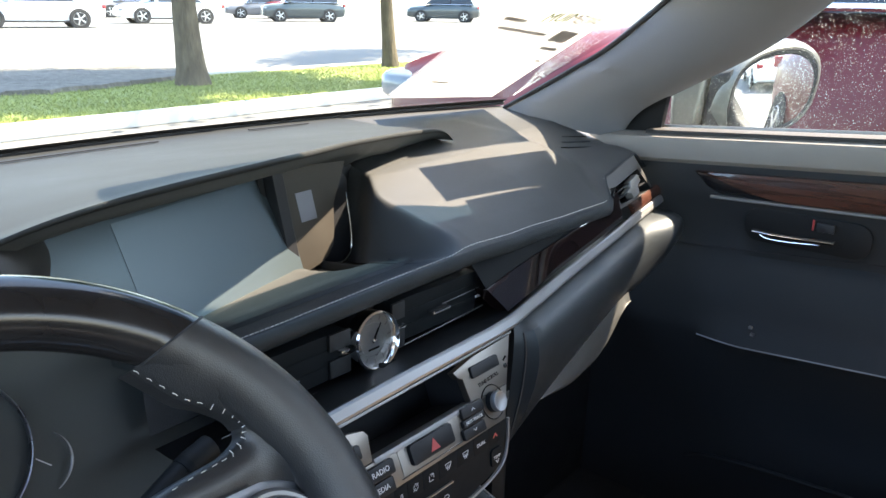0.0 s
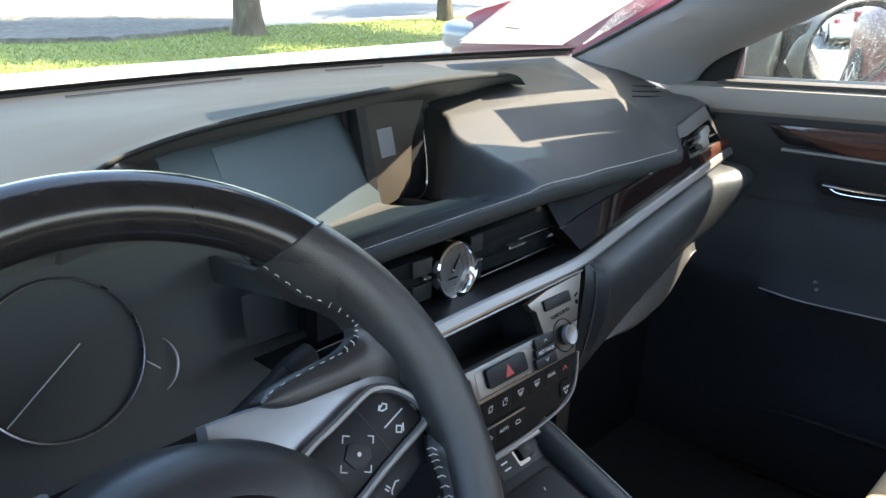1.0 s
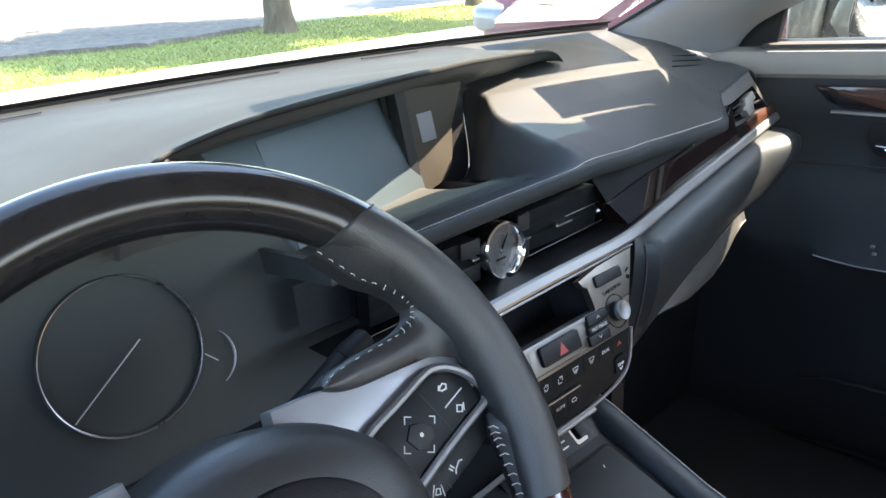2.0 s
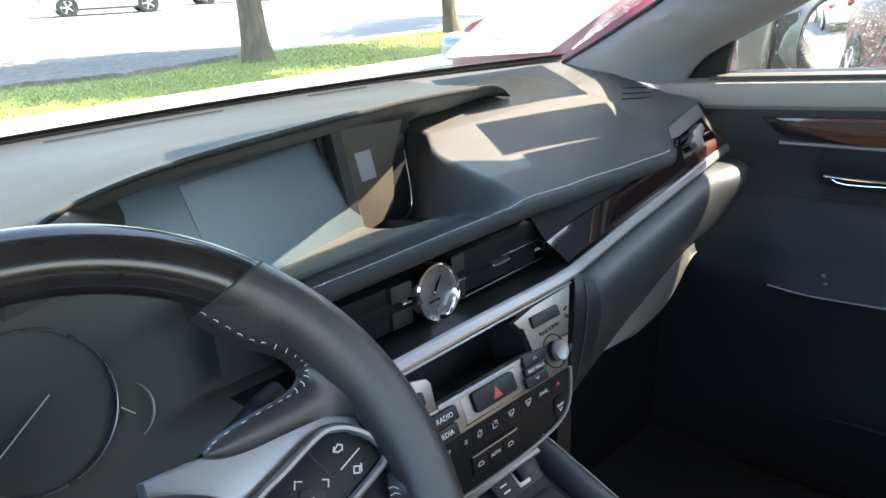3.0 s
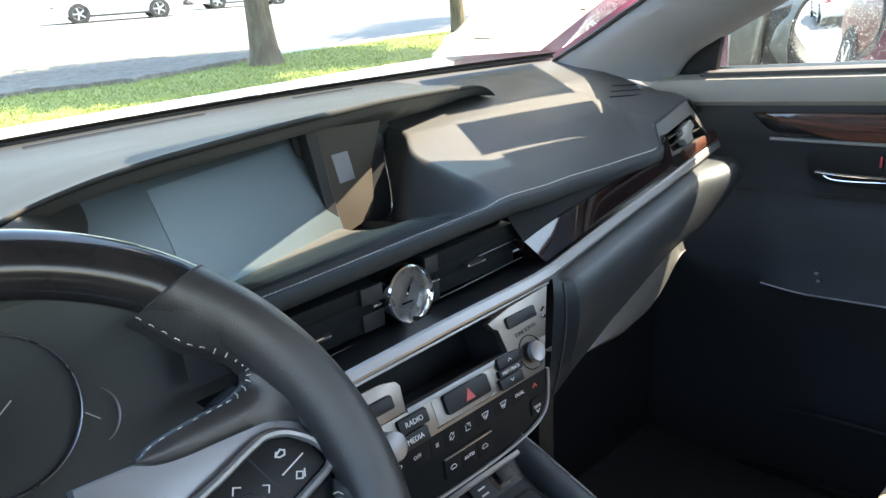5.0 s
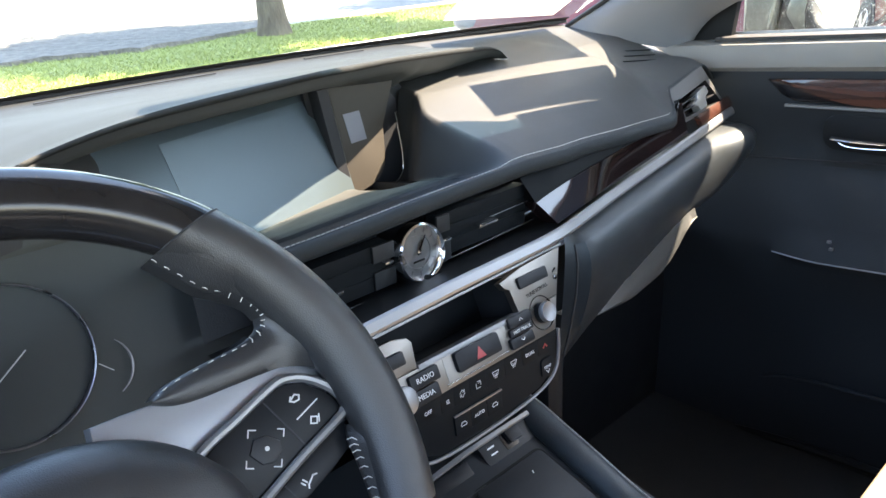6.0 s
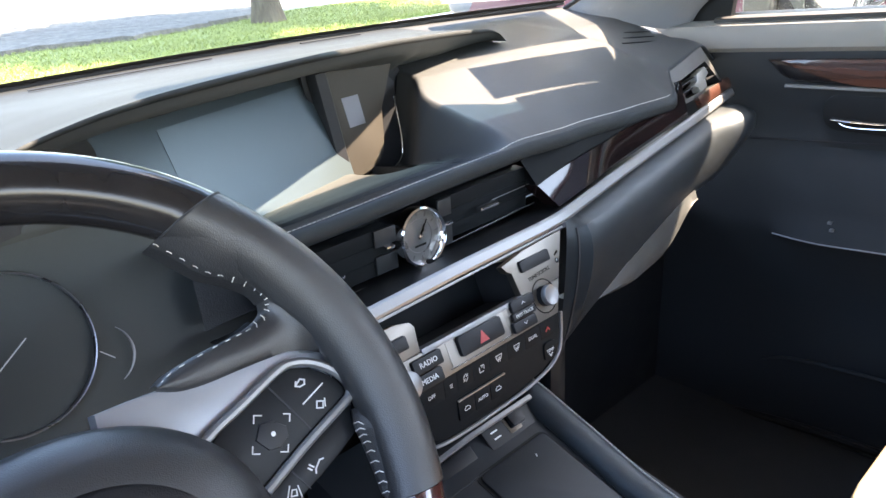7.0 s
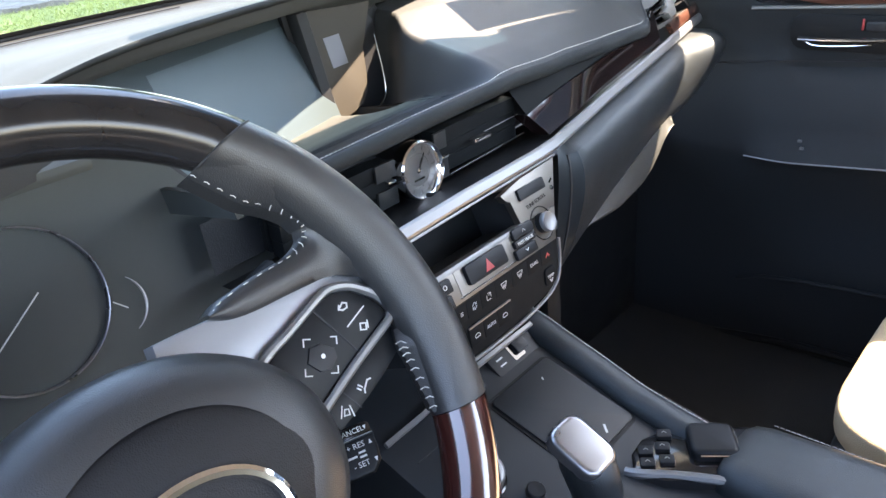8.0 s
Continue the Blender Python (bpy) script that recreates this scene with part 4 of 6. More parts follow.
for sgn in (1, -1):
    FW = WH @ Matrix.Diagonal((sgn, 1, 1, 1))
    up, low_e = spline(EDGE_UP, 26), spline(EDGE_LOW, 26)
    rows = []
    for k, p in enumerate(up):
        q = on_rim(lerp(50.9, 27.0, k / 25))
        row = [p + Vector((0, 0, -0.014)), p + Vector((0, 0, -0.0015)), p.copy()]
        for j in range(1, 8):
            u = j / 7
            c = p.lerp(q, u)
            c.z = lerp(p.z, q.z, u * (2 - u))
            row.append(c)
        rows.append([FW @ c for c in row])
    b = sheet(rows)
    bo = spline(BORDER, 41)
    split = 23
    rows = []
    for k in range(26):
        p = low_e[25 - k]
        q = bo[round(k * split / 25)]
        row = [p + Vector((0, 0, -0.012)), p.copy()]
        for j in range(1, 8):
            u = j / 7
            c = p.lerp(q, u)
            c.z += 0.0030 * math.sin(math.pi * u)
            row.append(c)
        row.append(q + Vector((0, 0, -0.010)))
        rows.append([FW @ c for c in row])
    sheet(rows, b)
    # from the hollow of the web out to the rim
    inner = [low_e[0].lerp(bo[split], j / 7) + Vector((0, 0, 0.0030 * math.sin(math.pi * j / 7))) for j in range(8)] + bo[split + 1:]
    rows = []
    for k, p in enumerate(inner):
        q = on_rim(lerp(27.0, 1.0, k / (len(inner) - 1)))
        row = []
        for j in range(8):
            u = j / 7
            c = p.lerp(q, u)
            soft_w = min(1.0, k / 3) * smooth(12, 7, k)
            c.z = lerp(p.z, q.z, lerp(u * (2 - u), u * u * (3 - 2 * u), soft_w))
            row.append(c)
        rows.append([FW @ c for c in row])
    sheet(rows, b)
    bmesh.ops.remove_doubles(b, verts=b.verts, dist=0.0003)
    part("leather_web", b, M_WHEEL, wheel, angle=70)
    sp = [(0.036, 0.0610), (0.050, 0.0605), (0.0650, 0.0595), (0.0800, 0.0560), (0.1000, 0.0530), (0.1200, 0.0525), (0.1376, 0.0500), (0.1516, 0.0437), (0.160, 0.036), (0.150, 0.020), (0.0741, 0.0180), (0.050, 0.000), (0.030, 0.02)]
    part("spoke_trim", slab(sp, -0.020, -0.0075, FW, 0.002), M_SPOKE, wheel, "satin silver spoke trim")
    part("bezel", tube(spline([FW @ Vector((*p, -0.0035)) for p in BEZEL], 72), 0.0026, 8), M_SILVER, wheel, "silver frame round the switches")
    pad = part("switch_pad", slab([(0.0760, 0.0240), (0.0860, 0.0290), (0.0992, 0.0330), (0.1235, 0.0404), (0.1321, 0.0410), (0.1420, 0.0373), (0.1514, 0.0287), (0.1562, 0.0185), (0.1552, 0.0158), (0.1490, 0.0130), (0.1210, 0.0035), (0.0935, -0.0062), (0.076, 0.004)], -0.016, -0.0045, FW, 0.0015), M_KEY, wheel, "black switch pad with white symbols")
    T = FW @ Matrix.Translation((0, 0, -0.0044))
    part("round_key", slab([(0.0985, 0.0160), (0.1035, 0.0225), (0.1100, 0.0215), (0.1165, 0.0155), (0.1155, 0.0105), (0.1095, 0.0070), (0.1030, 0.0085)], 0.0, 0.0011, T, 0.0009), M_PLASTIC, pad)
    part("dot", lathe([(0.0013, 0.0), (0.0001, 0.0002)], T @ Matrix.Translation((0.1081, 0.0151, 0.0013)), 12), M_WHITE, pad)
    for cx, cy, ax, ay, bx_, by_ in ((0.1030, 0.0277, 0.1065, 0.0260, 0.1013, 0.0243), (0.1210, 0.0200, 0.1179, 0.0215, 0.1193, 0.0168), (0.0944, 0.0110, 0.0978, 0.0093, 0.0960, 0.0141), (0.1118, 0.0033, 0.1083, 0.0051, 0.1135, 0.0064)):
        part("bracket_mark", strokes([((cx, cy), (ax, ay)), ((cx, cy), (bx_, by_))], 0.0006, T), M_WHITE, pad)
    part("groove", strokes([((0.1160, 0.0375), (0.1290, 0.0065))], 0.0009, T, 0.0002), M_DARK, pad)
    part("slash", strokes([((0.1300, 0.0213), (0.1449, 0.0263))], 0.0007, T), M_WHITE, pad)
    part("back_arrow", strokes([((0.1300, 0.0315), (0.1339, 0.0338)), ((0.1339, 0.0338), (0.1362, 0.0325)), ((0.1362, 0.0325), (0.1352, 0.0303)), ((0.1352, 0.0303), (0.1322, 0.0302)), ((0.1300, 0.0315), (0.1312, 0.0334)), ((0.1300, 0.0315), (0.1322, 0.0302))], 0.0008, T), M_WHITE, pad)
    part("display_mark", strokes([((0.1378, 0.0192), (0.1412, 0.0178)), ((0.1412, 0.0178), (0.1396, 0.0146)), ((0.1396, 0.0146), (0.1362, 0.0160)), ((0.1362, 0.0160), (0.1378, 0.0192)), ((0.1425, 0.0186), (0.1412, 0.0150))], 0.0007, T), M_WHITE, pad)
    low = part("lower_switch", slab([(0.0950, -0.0130), (0.1240, -0.0020), (0.1520, 0.0075), (0.1600, 0.0085), (0.1560, -0.0060), (0.1411, -0.0125), (0.1250, -0.0180), (0.1010, -0.0245)], -0.024, -0.0105, FW, 0.002), M_KEY, wheel)
    L2 = FW @ Matrix.Translation((0, 0, -0.0104))
    part("phone_mark", strokes([((0.1245, -0.0128), (0.1285, -0.0095)), ((0.1245, -0.0128), (0.1238, -0.0146)), ((0.1285, -0.0095), (0.1306, -0.0098)), ((0.1222, -0.0092), (0.1238, -0.0112)), ((0.1208, -0.0104), (0.1222, -0.0121))], 0.0008, L2), M_WHITE, low)
    part("lane_mark", strokes([((0.1040, -0.0185), (0.1075, -0.0135)), ((0.1115, -0.0215), (0.1118, -0.0155)), ((0.1062, -0.0185), (0.1095, -0.0195)), ((0.1062, -0.0185), (0.1080, -0.0158)), ((0.1095, -0.0195), (0.1102, -0.0166)), ((0.1080, -0.0158), (0.1102, -0.0166))], 0.0006, L2), M_WHITE, low)
    part("groove", strokes([((0.1120, -0.0075), (0.1175, -0.0200))], 0.0008, L2, 0.0002), M_DARK, low)
    part("back_panel", slab([(0.065, 0.02), (0.13, 0.035), (0.155, 0.012), (0.14, -0.014), (0.07, -0.022)], -0.034, -0.020, FW, 0.004), M_PLASTIC, wheel)

# stitched edges of the leather
v_edge = [WH @ (p + Vector((0, 0, 0.0004))) for p in spline(EDGE_UP[:-1] + EDGE_LOW, 70)]
b = bmesh.new()
for k in range(1, 68, 3):
    a = v_edge[k]
    d = (v_edge[k + 1] - v_edge[k - 1]).normalized()
    n = d.cross(OUT).normalized()
    n = n if n.x > 0 else -n
    a = a + n * 0.0008 + OUT * (0.0018 if k < 34 else 0.0003)
    if 18 < k < 46:
        tube([a - n * 0.0020 - OUT * 0.0004, a + OUT * 0.0008, a + n * 0.0018 + d * 0.0010 + OUT * 0.0004], 0.00027, 5, bm=b)
    else:
        tube([a - d * 0.0014, a + OUT * 0.0009, a + d * 0.0014], 0.00027, 5, bm=b)
part("stitching", b, M_STITCH, wheel, "pale lacing stitches along the leather")
lip_in = spline([(0.1560, 0.0060, -0.006), (0.1525, -0.0030, -0.004), (0.1530, -0.0136, -0.004), (0.1520, -0.0290, -0.003), (0.1500, -0.0440, -0.001)], 44)
rows = []
for k, p in enumerate(lip_in):
    q = on_rim(lerp(2.0, -15.8, k / 43))
    rows.append([WH @ (p + Vector((0.004, 0, -0.010))), WH @ p] + [WH @ Vector((lerp(p.x, q.x, u), lerp(p.y, q.y, u), lerp(p.z, q.z, u * (2 - u)))) for u in (0.2, 0.4, 0.6, 0.8, 1.0)])
part("grip_edge", sheet(rows), M_WHEEL, wheel)
edge = [WH @ (p + Vector((0.0008, 0, 0.0016))) for p in lip_in]
b = bmesh.new()
for k in range(9, 43, 4):
    a = edge[k]
    d = (edge[k + 1] - edge[k - 1]).normalized()
    n = d.cross(OUT).normalized()
    n = n if n.x > 0 else -n
    tube([a - n * 0.0016 - OUT * 0.002, a + OUT * 0.0010 - d * 0.0006, a + n * 0.0022 + d * 0.0014 + OUT * 0.0028], 0.00036, 5, bm=b)
part("stitching", b, M_STITCH, wheel, "pale lacing stitches along the leather")

# hub
HB = WH @ Matrix.Translation((0.001, -0.011, 0))
b = lathe([(0.066, -0.03), (0.0660, 0.004), (0.0640, 0.016), (0.0575, 0.025), (0.048, 0.0305), (0.0430, 0.0315)], HB @ Matrix.Diagonal((1.33, 1.07, 1, 1)), 64, cap=False)
part("hub_cover", b, M_WHEEL, wheel, "domed soft black hub")
part("airbag_pad", lathe([(0.0440, 0.0270), (0.0430, 0.0288), (0.0415, 0.0300), (0.031, 0.0340), (0.016, 0.0362), (0.0001, 0.0367)], HB @ Matrix.Diagonal((1.55, 1.05, 1, 1)), 56), M_HUBPAD, wheel)
EM = WH @ Matrix.Translation((0.0, -0.022, 0.0365))
ell = [EM @ Vector((0.0400 * math.cos(a), 0.0290 * math.sin(a), 0.0)) for a in [2 * math.pi * k / 48 for k in range(48)]]
emblem = part("emblem", tube(ell, 0.0030, 8, closed=True), M_CHROME, wheel, "chrome oval emblem ring")
part("emblem_bar", slab([(-0.0220, -0.0080), (0.020, -0.0220), (0.0225, -0.0180), (-0.0120, -0.0050), (-0.0105, 0.0200), (-0.0180, 0.0215)], -0.002, 0.002, EM, 0.0008), M_CHROME, emblem)
# column and cruise stalk
part("column_cover", lathe([(0.052, -0.22), (0.056, -0.10), (0.058, -0.03)], WH @ Matrix.Translation((0, -0.02, 0)), 32), M_PLASTIC, wheel)
SX = Vector((0.873, -0.470, 0.134)).normalized()
SY = Vector((0.212, 0.636, 0.742))
SY = (SY - SX * SY.dot(SX)).normalized()
ST = frame_at((-0.267, -0.190, 0.784), SX, SY, SX.cross(SY))
stalk = part("cruise_stalk", slab([(-0.030, -0.018), (0.006, -0.018), (0.0115, -0.012), (0.0125, -0.004), (0.0125, 0.004), (-0.030, 0.004)], -0.012, 0.0, ST, 0.0025, seg=3), M_KEY, wheel, "black cruise control stalk with white lettering")
part("stalk_top", slab([(-0.030, 0.0050), (0.0125, 0.0050), (0.0120, 0.0105), (0.0090, 0.0122), (-0.030, 0.0122)], -0.014, -0.001, ST, 0.0015), M_GLOSS, stalk)
part("top_line", strokes([((-0.024, 0.0046), (0.012, 0.0046))], 0.0007, ST @ Matrix.Translation((0, 0, 0.0001))), M_SILVER, stalk)
for txt, cx, y, s in (("CANCEL", 0.0, 0.0085, 0.0043), ("+ RES", 0.0, 0.0, 0.0046), ("- SET", 0.0, -0.0110, 0.0046)):
    part("lettering", letters(txt, s, ST @ Matrix.Translation((cx, y, 0.0001 if y < 0.005 else -0.0009))), M_WHITE, stalk)
part("printed_bar", strokes([((-0.008, -0.0056), (-0.0015, -0.0056)), ((0.001, -0.0042), (0.004, -0.0042)), ((0.001, -0.0068), (0.004, -0.0068))], 0.0012, ST @ Matrix.Translation((0, 0, 0.0001))), M_WHITE, stalk)
for y, h in ((0.0, 0.0026), (-0.0110, -0.0026), (0.0085, -0.0022)):
    part("mark", slab([(0.0080, y - h / 2), (0.0100, y - h / 2), (0.0090, y + h / 2)] if h > 0 else [(0.0090, y + h / 2), (0.0100, y - h / 2), (0.0080, y - h / 2)], 0.0, 0.0003, ST @ Matrix.Translation((0, 0, 0.0001 if y < 0.005 else -0.0009))), M_WHITE, stalk)
part("stalk_arm", tube([ST @ Vector((-0.020, -0.006, -0.008)), WH @ Vector((0.03, -0.04, -0.05))], 0.007, 10), M_PLASTIC, stalk)


# ---- centre console ----
def con_z(y):
    return table((-1.0, -0.40, -0.26, -0.18, -0.08, -0.05, 0.05), (0.550, 0.552, 0.556, 0.572, 0.603, 0.614, 0.640), y)


console = thing("centre_console", (0.03, -0.25, 0.20), "black centre console with a lidded tray and stitched side roll", "console")
rows = []
for k in range(40):
    y = 0.02 - k * 0.0205
    z = con_z(y)
    rows.append([Vector((-0.145, y, 0.2)), Vector((-0.145, y, z - 0.02)), Vector((-0.138, y, z - 0.004)), Vector((-0.125, y, z)), Vector((0.0, y, z)), Vector((0.098, y, z)), Vector((0.102, y, z - 0.006)), Vector((0.103, y, 0.2))])
part("console_body", sheet(rows), M_CONSOLE, console)
rail = [Vector((0.109 - 0.010 * smooth(-0.05, -0.25, y), y, con_z(y) + 0.002)) for y in [-0.03 - 0.0125 * k for k in range(20)]]
b = bmesh.new()
rows = []
for p in rail:
    rows.append([p + Vector((0.0195 * math.cos(a), 0, 0.013 * math.sin(a))) for a in [2 * math.pi * j / 14 for j in range(14)]])
sheet(rows, b, close=True)
b.verts.ensure_lookup_table()
b.faces.new(b.verts[:14])
b.faces.new(b.verts[-14:])
part("side_roll", b, M_SOFT, console, "padded leather side roll")
stitches([p + Vector((0.010, 0, 0.0118)) for p in rail], 0.0036, 0.0018, 0.0006, (0, 0, 0.0008), console)
part("side_wall", slab([(-0.5, 0.2), (0.02, 0.2), (0.02, 0.60), (-0.06, 0.590), (-0.26, 0.545), (-0.5, 0.535)], -0.02, 0.0, frame_at((0.140, 0, 0), (0, 1, 0), (0, 0, 1), (1, 0, 0)), 0.004), M_DARK, console)
# tray lid lies in the sloping top
CS = frame_at((0.031, -0.1345, con_z(-0.134)), (1, 0, 0), Vector((0, 0.955, 0.296)), Vector((0, -0.296, 0.955)))
part("lid_gap", slab(rrect(-0.0512, -0.0556, 0.0512, 0.0611, 0.009), -0.004, 0.0009, CS), M_BOWL, console)
lid = part("tray_lid", slab(rrect(-0.0475, -0.0518, 0.0475, 0.0573, 0.006), -0.004, 0.0032, CS, 0.0012), M_CONSOLE, console, "matte black sliding tray lid")
part("mark", strokes([((0.009, -0.043), (0.014, -0.037))], 0.0024, CS @ Matrix.Translation((0, 0, 0.003))), M_WHITE, lid)
part("mark", strokes([((0.018, 0.040), (0.019, 0.042))], 0.0014, CS @ Matrix.Translation((0, 0, 0.003))), M_WHITE, lid)
# silver sill at the stack's foot and the socket
part("silver_sill", band([Vector((x, -0.050, 0.6265 - 0.009 * smooth(0.02, -0.12, x))) for x in (-0.13, -0.08, -0.04, 0.0, 0.03, 0.096)], (0, -0.5, 0.86), (0, -0.86, -0.5), 0.0050, 0.005), M_SILVER, console, "narrow silver sill")
SK = frame_at((0.056, -0.0535, 0.6125), (1, 0, 0), Vector((0, 0.80, 0.60)), Vector((0, -0.60, 0.80)))
sock = part("socket_plate", slab(rrect(-0.036, -0.014, 0.036, 0.014, 0.002), -0.006, 0.004, SK, 0.001), M_WING, console, "small socket plate with two ports")
part("port", slab(rrect(-0.006, -0.009, 0.012, 0.011, 0.002), 0.004, 0.0046, SK), M_GLOSS, sock)
part("port_lid", slab(rrect(0.000, -0.005, 0.020, 0.010, 0.003), 0.0046, 0.009, SK, 0.002), M_KEY, sock)
part("mark", strokes([((-0.026, -0.004), (-0.018, -0.004)), ((-0.026, 0.003), (-0.018, 0.003))], 0.0016, SK @ Matrix.Translation((0, 0, 0.004))), M_WHITE, sock)
SK2 = SK @ Matrix.Translation((-0.085, -0.006, 0))
part("side_key", slab(rrect(-0.030, -0.012, 0.030, 0.012, 0.002), -0.006, 0.003, SK2, 0.001), M_KEY, console)
part("console_seam", tube([Vector((0.0, -0.078, con_z(-0.078) + 0.0004)), Vector((-0.06, -0.078, con_z(-0.078) + 0.0004)), Vector((-0.12, -0.078, con_z(-0.078) + 0.0004))], 0.0008, 5), M_DARK, console)
part("shift_plate", slab(rrect(-0.125, -0.33, -0.028, -0.105, 0.02), -0.01, 0.002, frame_at((0, 0, 0.568), (1, 0, 0), Vector((0, 0.97, 0.243)), Vector((0, -0.243, 0.97))) @ Matrix.Translation((0, 0, 0.0)), 0.001), M_GLOSS, console)
# mode dial
DL = frame_at((-0.094, -0.128, con_z(-0.128) + 0.004), (1, 0, 0), Vector((0, 0.955, 0.296)), Vector((0, -0.296, 0.955)))
dial = part("mode_dial", lathe([(0.021, -0.004), (0.0205, 0.012), (0.0195, 0.015), (0.0180, 0.0160), (0.0001, 0.0155)], DL, 40), M_SILVER, console, "round silver mode dial")
part("dial_ring", lathe([(0.0235, -0.003), (0.0235, 0.003), (0.0215, 0.004)], DL, 40, cap=False), M_GLOSS, dial)
part("round_key", lathe([(0.009, -0.002), (0.0088, 0.003), (0.0078, 0.004), (0.0001, 0.0036)], frame_at((-0.070, -0.170, 0.583), (1, 0, 0), Vector((0, 0.955, 0.296)), Vector((0, -0.296, 0.955))), 28), M_KEY, console)
# touch controller and palm rest
TP = frame_at((0.075, -0.245, 0.566), Vector((0.57, -0.82, 0.0)).normalized(), Vector((0.82, 0.57, 0.0)).normalized(), (0, 0, 1))
tc_ = part("controller", slab([(-0.056, -0.038), (-0.056, -0.012), (-0.044, 0.010), (-0.016, 0.026), (0.060, 0.028), (0.062, -0.044), (-0.030, -0.046)], -0.03, 0.002, TP, 0.004), M_GLOSS, console, "black controller with a raised touch block")
part("touch_block", slab(rrect(-0.002, -0.022, 0.042, 0.022, 0.008), 0.0, 0.013, TP, 0.005, seg=3), M_KEY, tc_)
part("block_edge", tube([TP @ Vector((x, y, 0.0085)) for x, y in ((0.006, -0.0222), (0.034, -0.0222), (0.0400, -0.018), (0.0422, -0.012), (0.0422, 0.012))], 0.0011, 6), M_CHROME, tc_)
for x, y in ((-0.042, -0.026), (-0.042, -0.010), (-0.024, -0.022), (-0.026, -0.004), (-0.022, 0.014)):
    part("controller_key", slab(rrect(x - 0.007, y - 0.006, x + 0.007, y + 0.006, 0.002), 0.002, 0.006, TP, 0.0015), M_KEY, tc_)
    part("mark", strokes([((x - 0.002, y), (x, y + 0.002)), ((x, y + 0.002), (x + 0.002, y))], 0.0007, TP @ Matrix.Translation((0, 0, 0.006))), M_DIAL, tc_)
part("controller_trim", tube(spline([Vector((0.012, -0.212, 0.566)), Vector((0.016, -0.225, 0.567)), Vector((0.036, -0.259, 0.567)), Vector((0.054, -0.299, 0.566)), Vector((0.062, -0.345, 0.564))], 16), 0.0045, 8), M_SILVER, console)

shifter = thing("gear_lever", (-0.070, -0.24, 0.555), "black gear lever with a satin silver top", "gear lever")
b = bmesh.new()
prof = [(0.0, 0.0130, 0.0130), (0.25, 0.0150, 0.0170), (0.5, 0.0190, 0.0230), (0.72, 0.0215, 0.0270), (0.88, 0.0215, 0.0265), (0.97, 0.0195, 0.0240), (1.0, 0.0150, 0.0190)]
b = sheet([[Vector((-0.066 - 0.004 * t + a * math.cos(f), -0.240 + 0.020 * t + c * math.sin(f), 0.560 + 0.098 * t + 0.010 * (c * math.sin(f) / 0.03))) for f in [2 * math.pi * j / 22 for j in range(22)]] for t, a, c in prof], close=True)
b.verts.ensure_lookup_table()
b.faces.new(b.verts[-22:])
part("grip", b, M_SOFT, shifter)
LV = frame_at((-0.070, -0.217, 0.6545), (1, 0, 0), Vector((0, 0.898, 0.440)), Vector((0, -0.440, 0.898)))
part("top_cap", slab(rrect(-0.0205, -0.0260, 0.0205, 0.0260, 0.013, 6), -0.004, 0.0075, LV, 0.0055, seg=4), M_CAP, shifter, "satin silver cap")
part("boot", lathe([(0.030, 0.0), (0.024, 0.008), (0.016, 0.018)], Matrix.Translation((-0.066, -0.240, 0.552)), 28, cap=False), M_DARK, shifter)

armrest = thing("armrest", (0.06, -0.60, 0.40), "black leather centre armrest with a stitched edge", "armrest")
rows = []
for y, w, h in ((-0.276, 0.030, 0.018), (-0.279, 0.042, 0.027), (-0.286, 0.048, 0.031), (-0.30, 0.051, 0.033), (-0.36, 0.054, 0.034), (-0.50, 0.060, 0.036), (-0.80, 0.064, 0.036)):
    ring = []
    for j in range(32):
        f = 2 * math.pi * j / 32
        c, s = math.cos(f), math.sin(f)
        ring.append(Vector((0.092 + w * math.copysign(abs(c) ** 0.5, c), y, 0.546 + h * math.copysign(abs(s) ** 0.6, s))))
    rows.append(ring)
b = sheet(rows, close=True)
b.verts.ensure_lookup_table()
b.faces.new(b.verts[:32])
b.faces.new(b.verts[-32:])
part("cushion", b, M_SOFT, armrest)
part("lower_shell", box((0.092, -0.55, 0.500), (0.100, 0.50, 0.060), 0.012), M_PLASTIC, armrest)
stitches([Vector((0.140, y, 0.5725)) for y in [-0.30 - 0.02 * k for k in range(24)]], 0.0036, 0.0016, 0.0004, (0, 0, 0.0005), armrest)


# ---- passenger seat ----
def cushion(c, s, p, m=None, n=28, wob=0.0):
    """A pillow form: a rounded box of half sizes s about c."""
    rows = []
    for i in range(n + 1):
        th = math.pi * (i / n - 0.5)
        ring = []
        for j in range(2 * n):
            ph = 2 * math.pi * j / (2 * n)

            def e(v):
                return math.copysign(abs(v) ** p, v)
            ring.append(Vector((c[0] + s[0] * e(math.cos(th)) * e(math.cos(ph)), c[1] + s[1] * e(math.cos(th)) * e(math.sin(ph)), c[2] + s[2] * e(math.sin(th)))))
        rows.append(ring)
    b = sheet(rows, close=True)
    bmesh.ops.remove_doubles(b, verts=b.verts, dist=1e-6)
    if m:
        b.transform(m)
    return b


seat = thing("passenger_seat", (0.44, -0.70, 0.25), "beige leather passenger seat with a black lower side", "car seat")
part("cushion", cushion((0.434, -0.626, 0.481), (0.194, 0.320, 0.029), 0.38), M_BEIGE, seat)
part("side_skirt", cushion((0.434, -0.629, 0.376), (0.198, 0.322, 0.090), 0.34), M_PLASTIC, seat)
part("backrest", cushion((0, 0, 0), (0.24, 0.075, 0.34), 0.4, pose(0.455, -1.16, 0.66, 34)), M_BEIGE, seat)

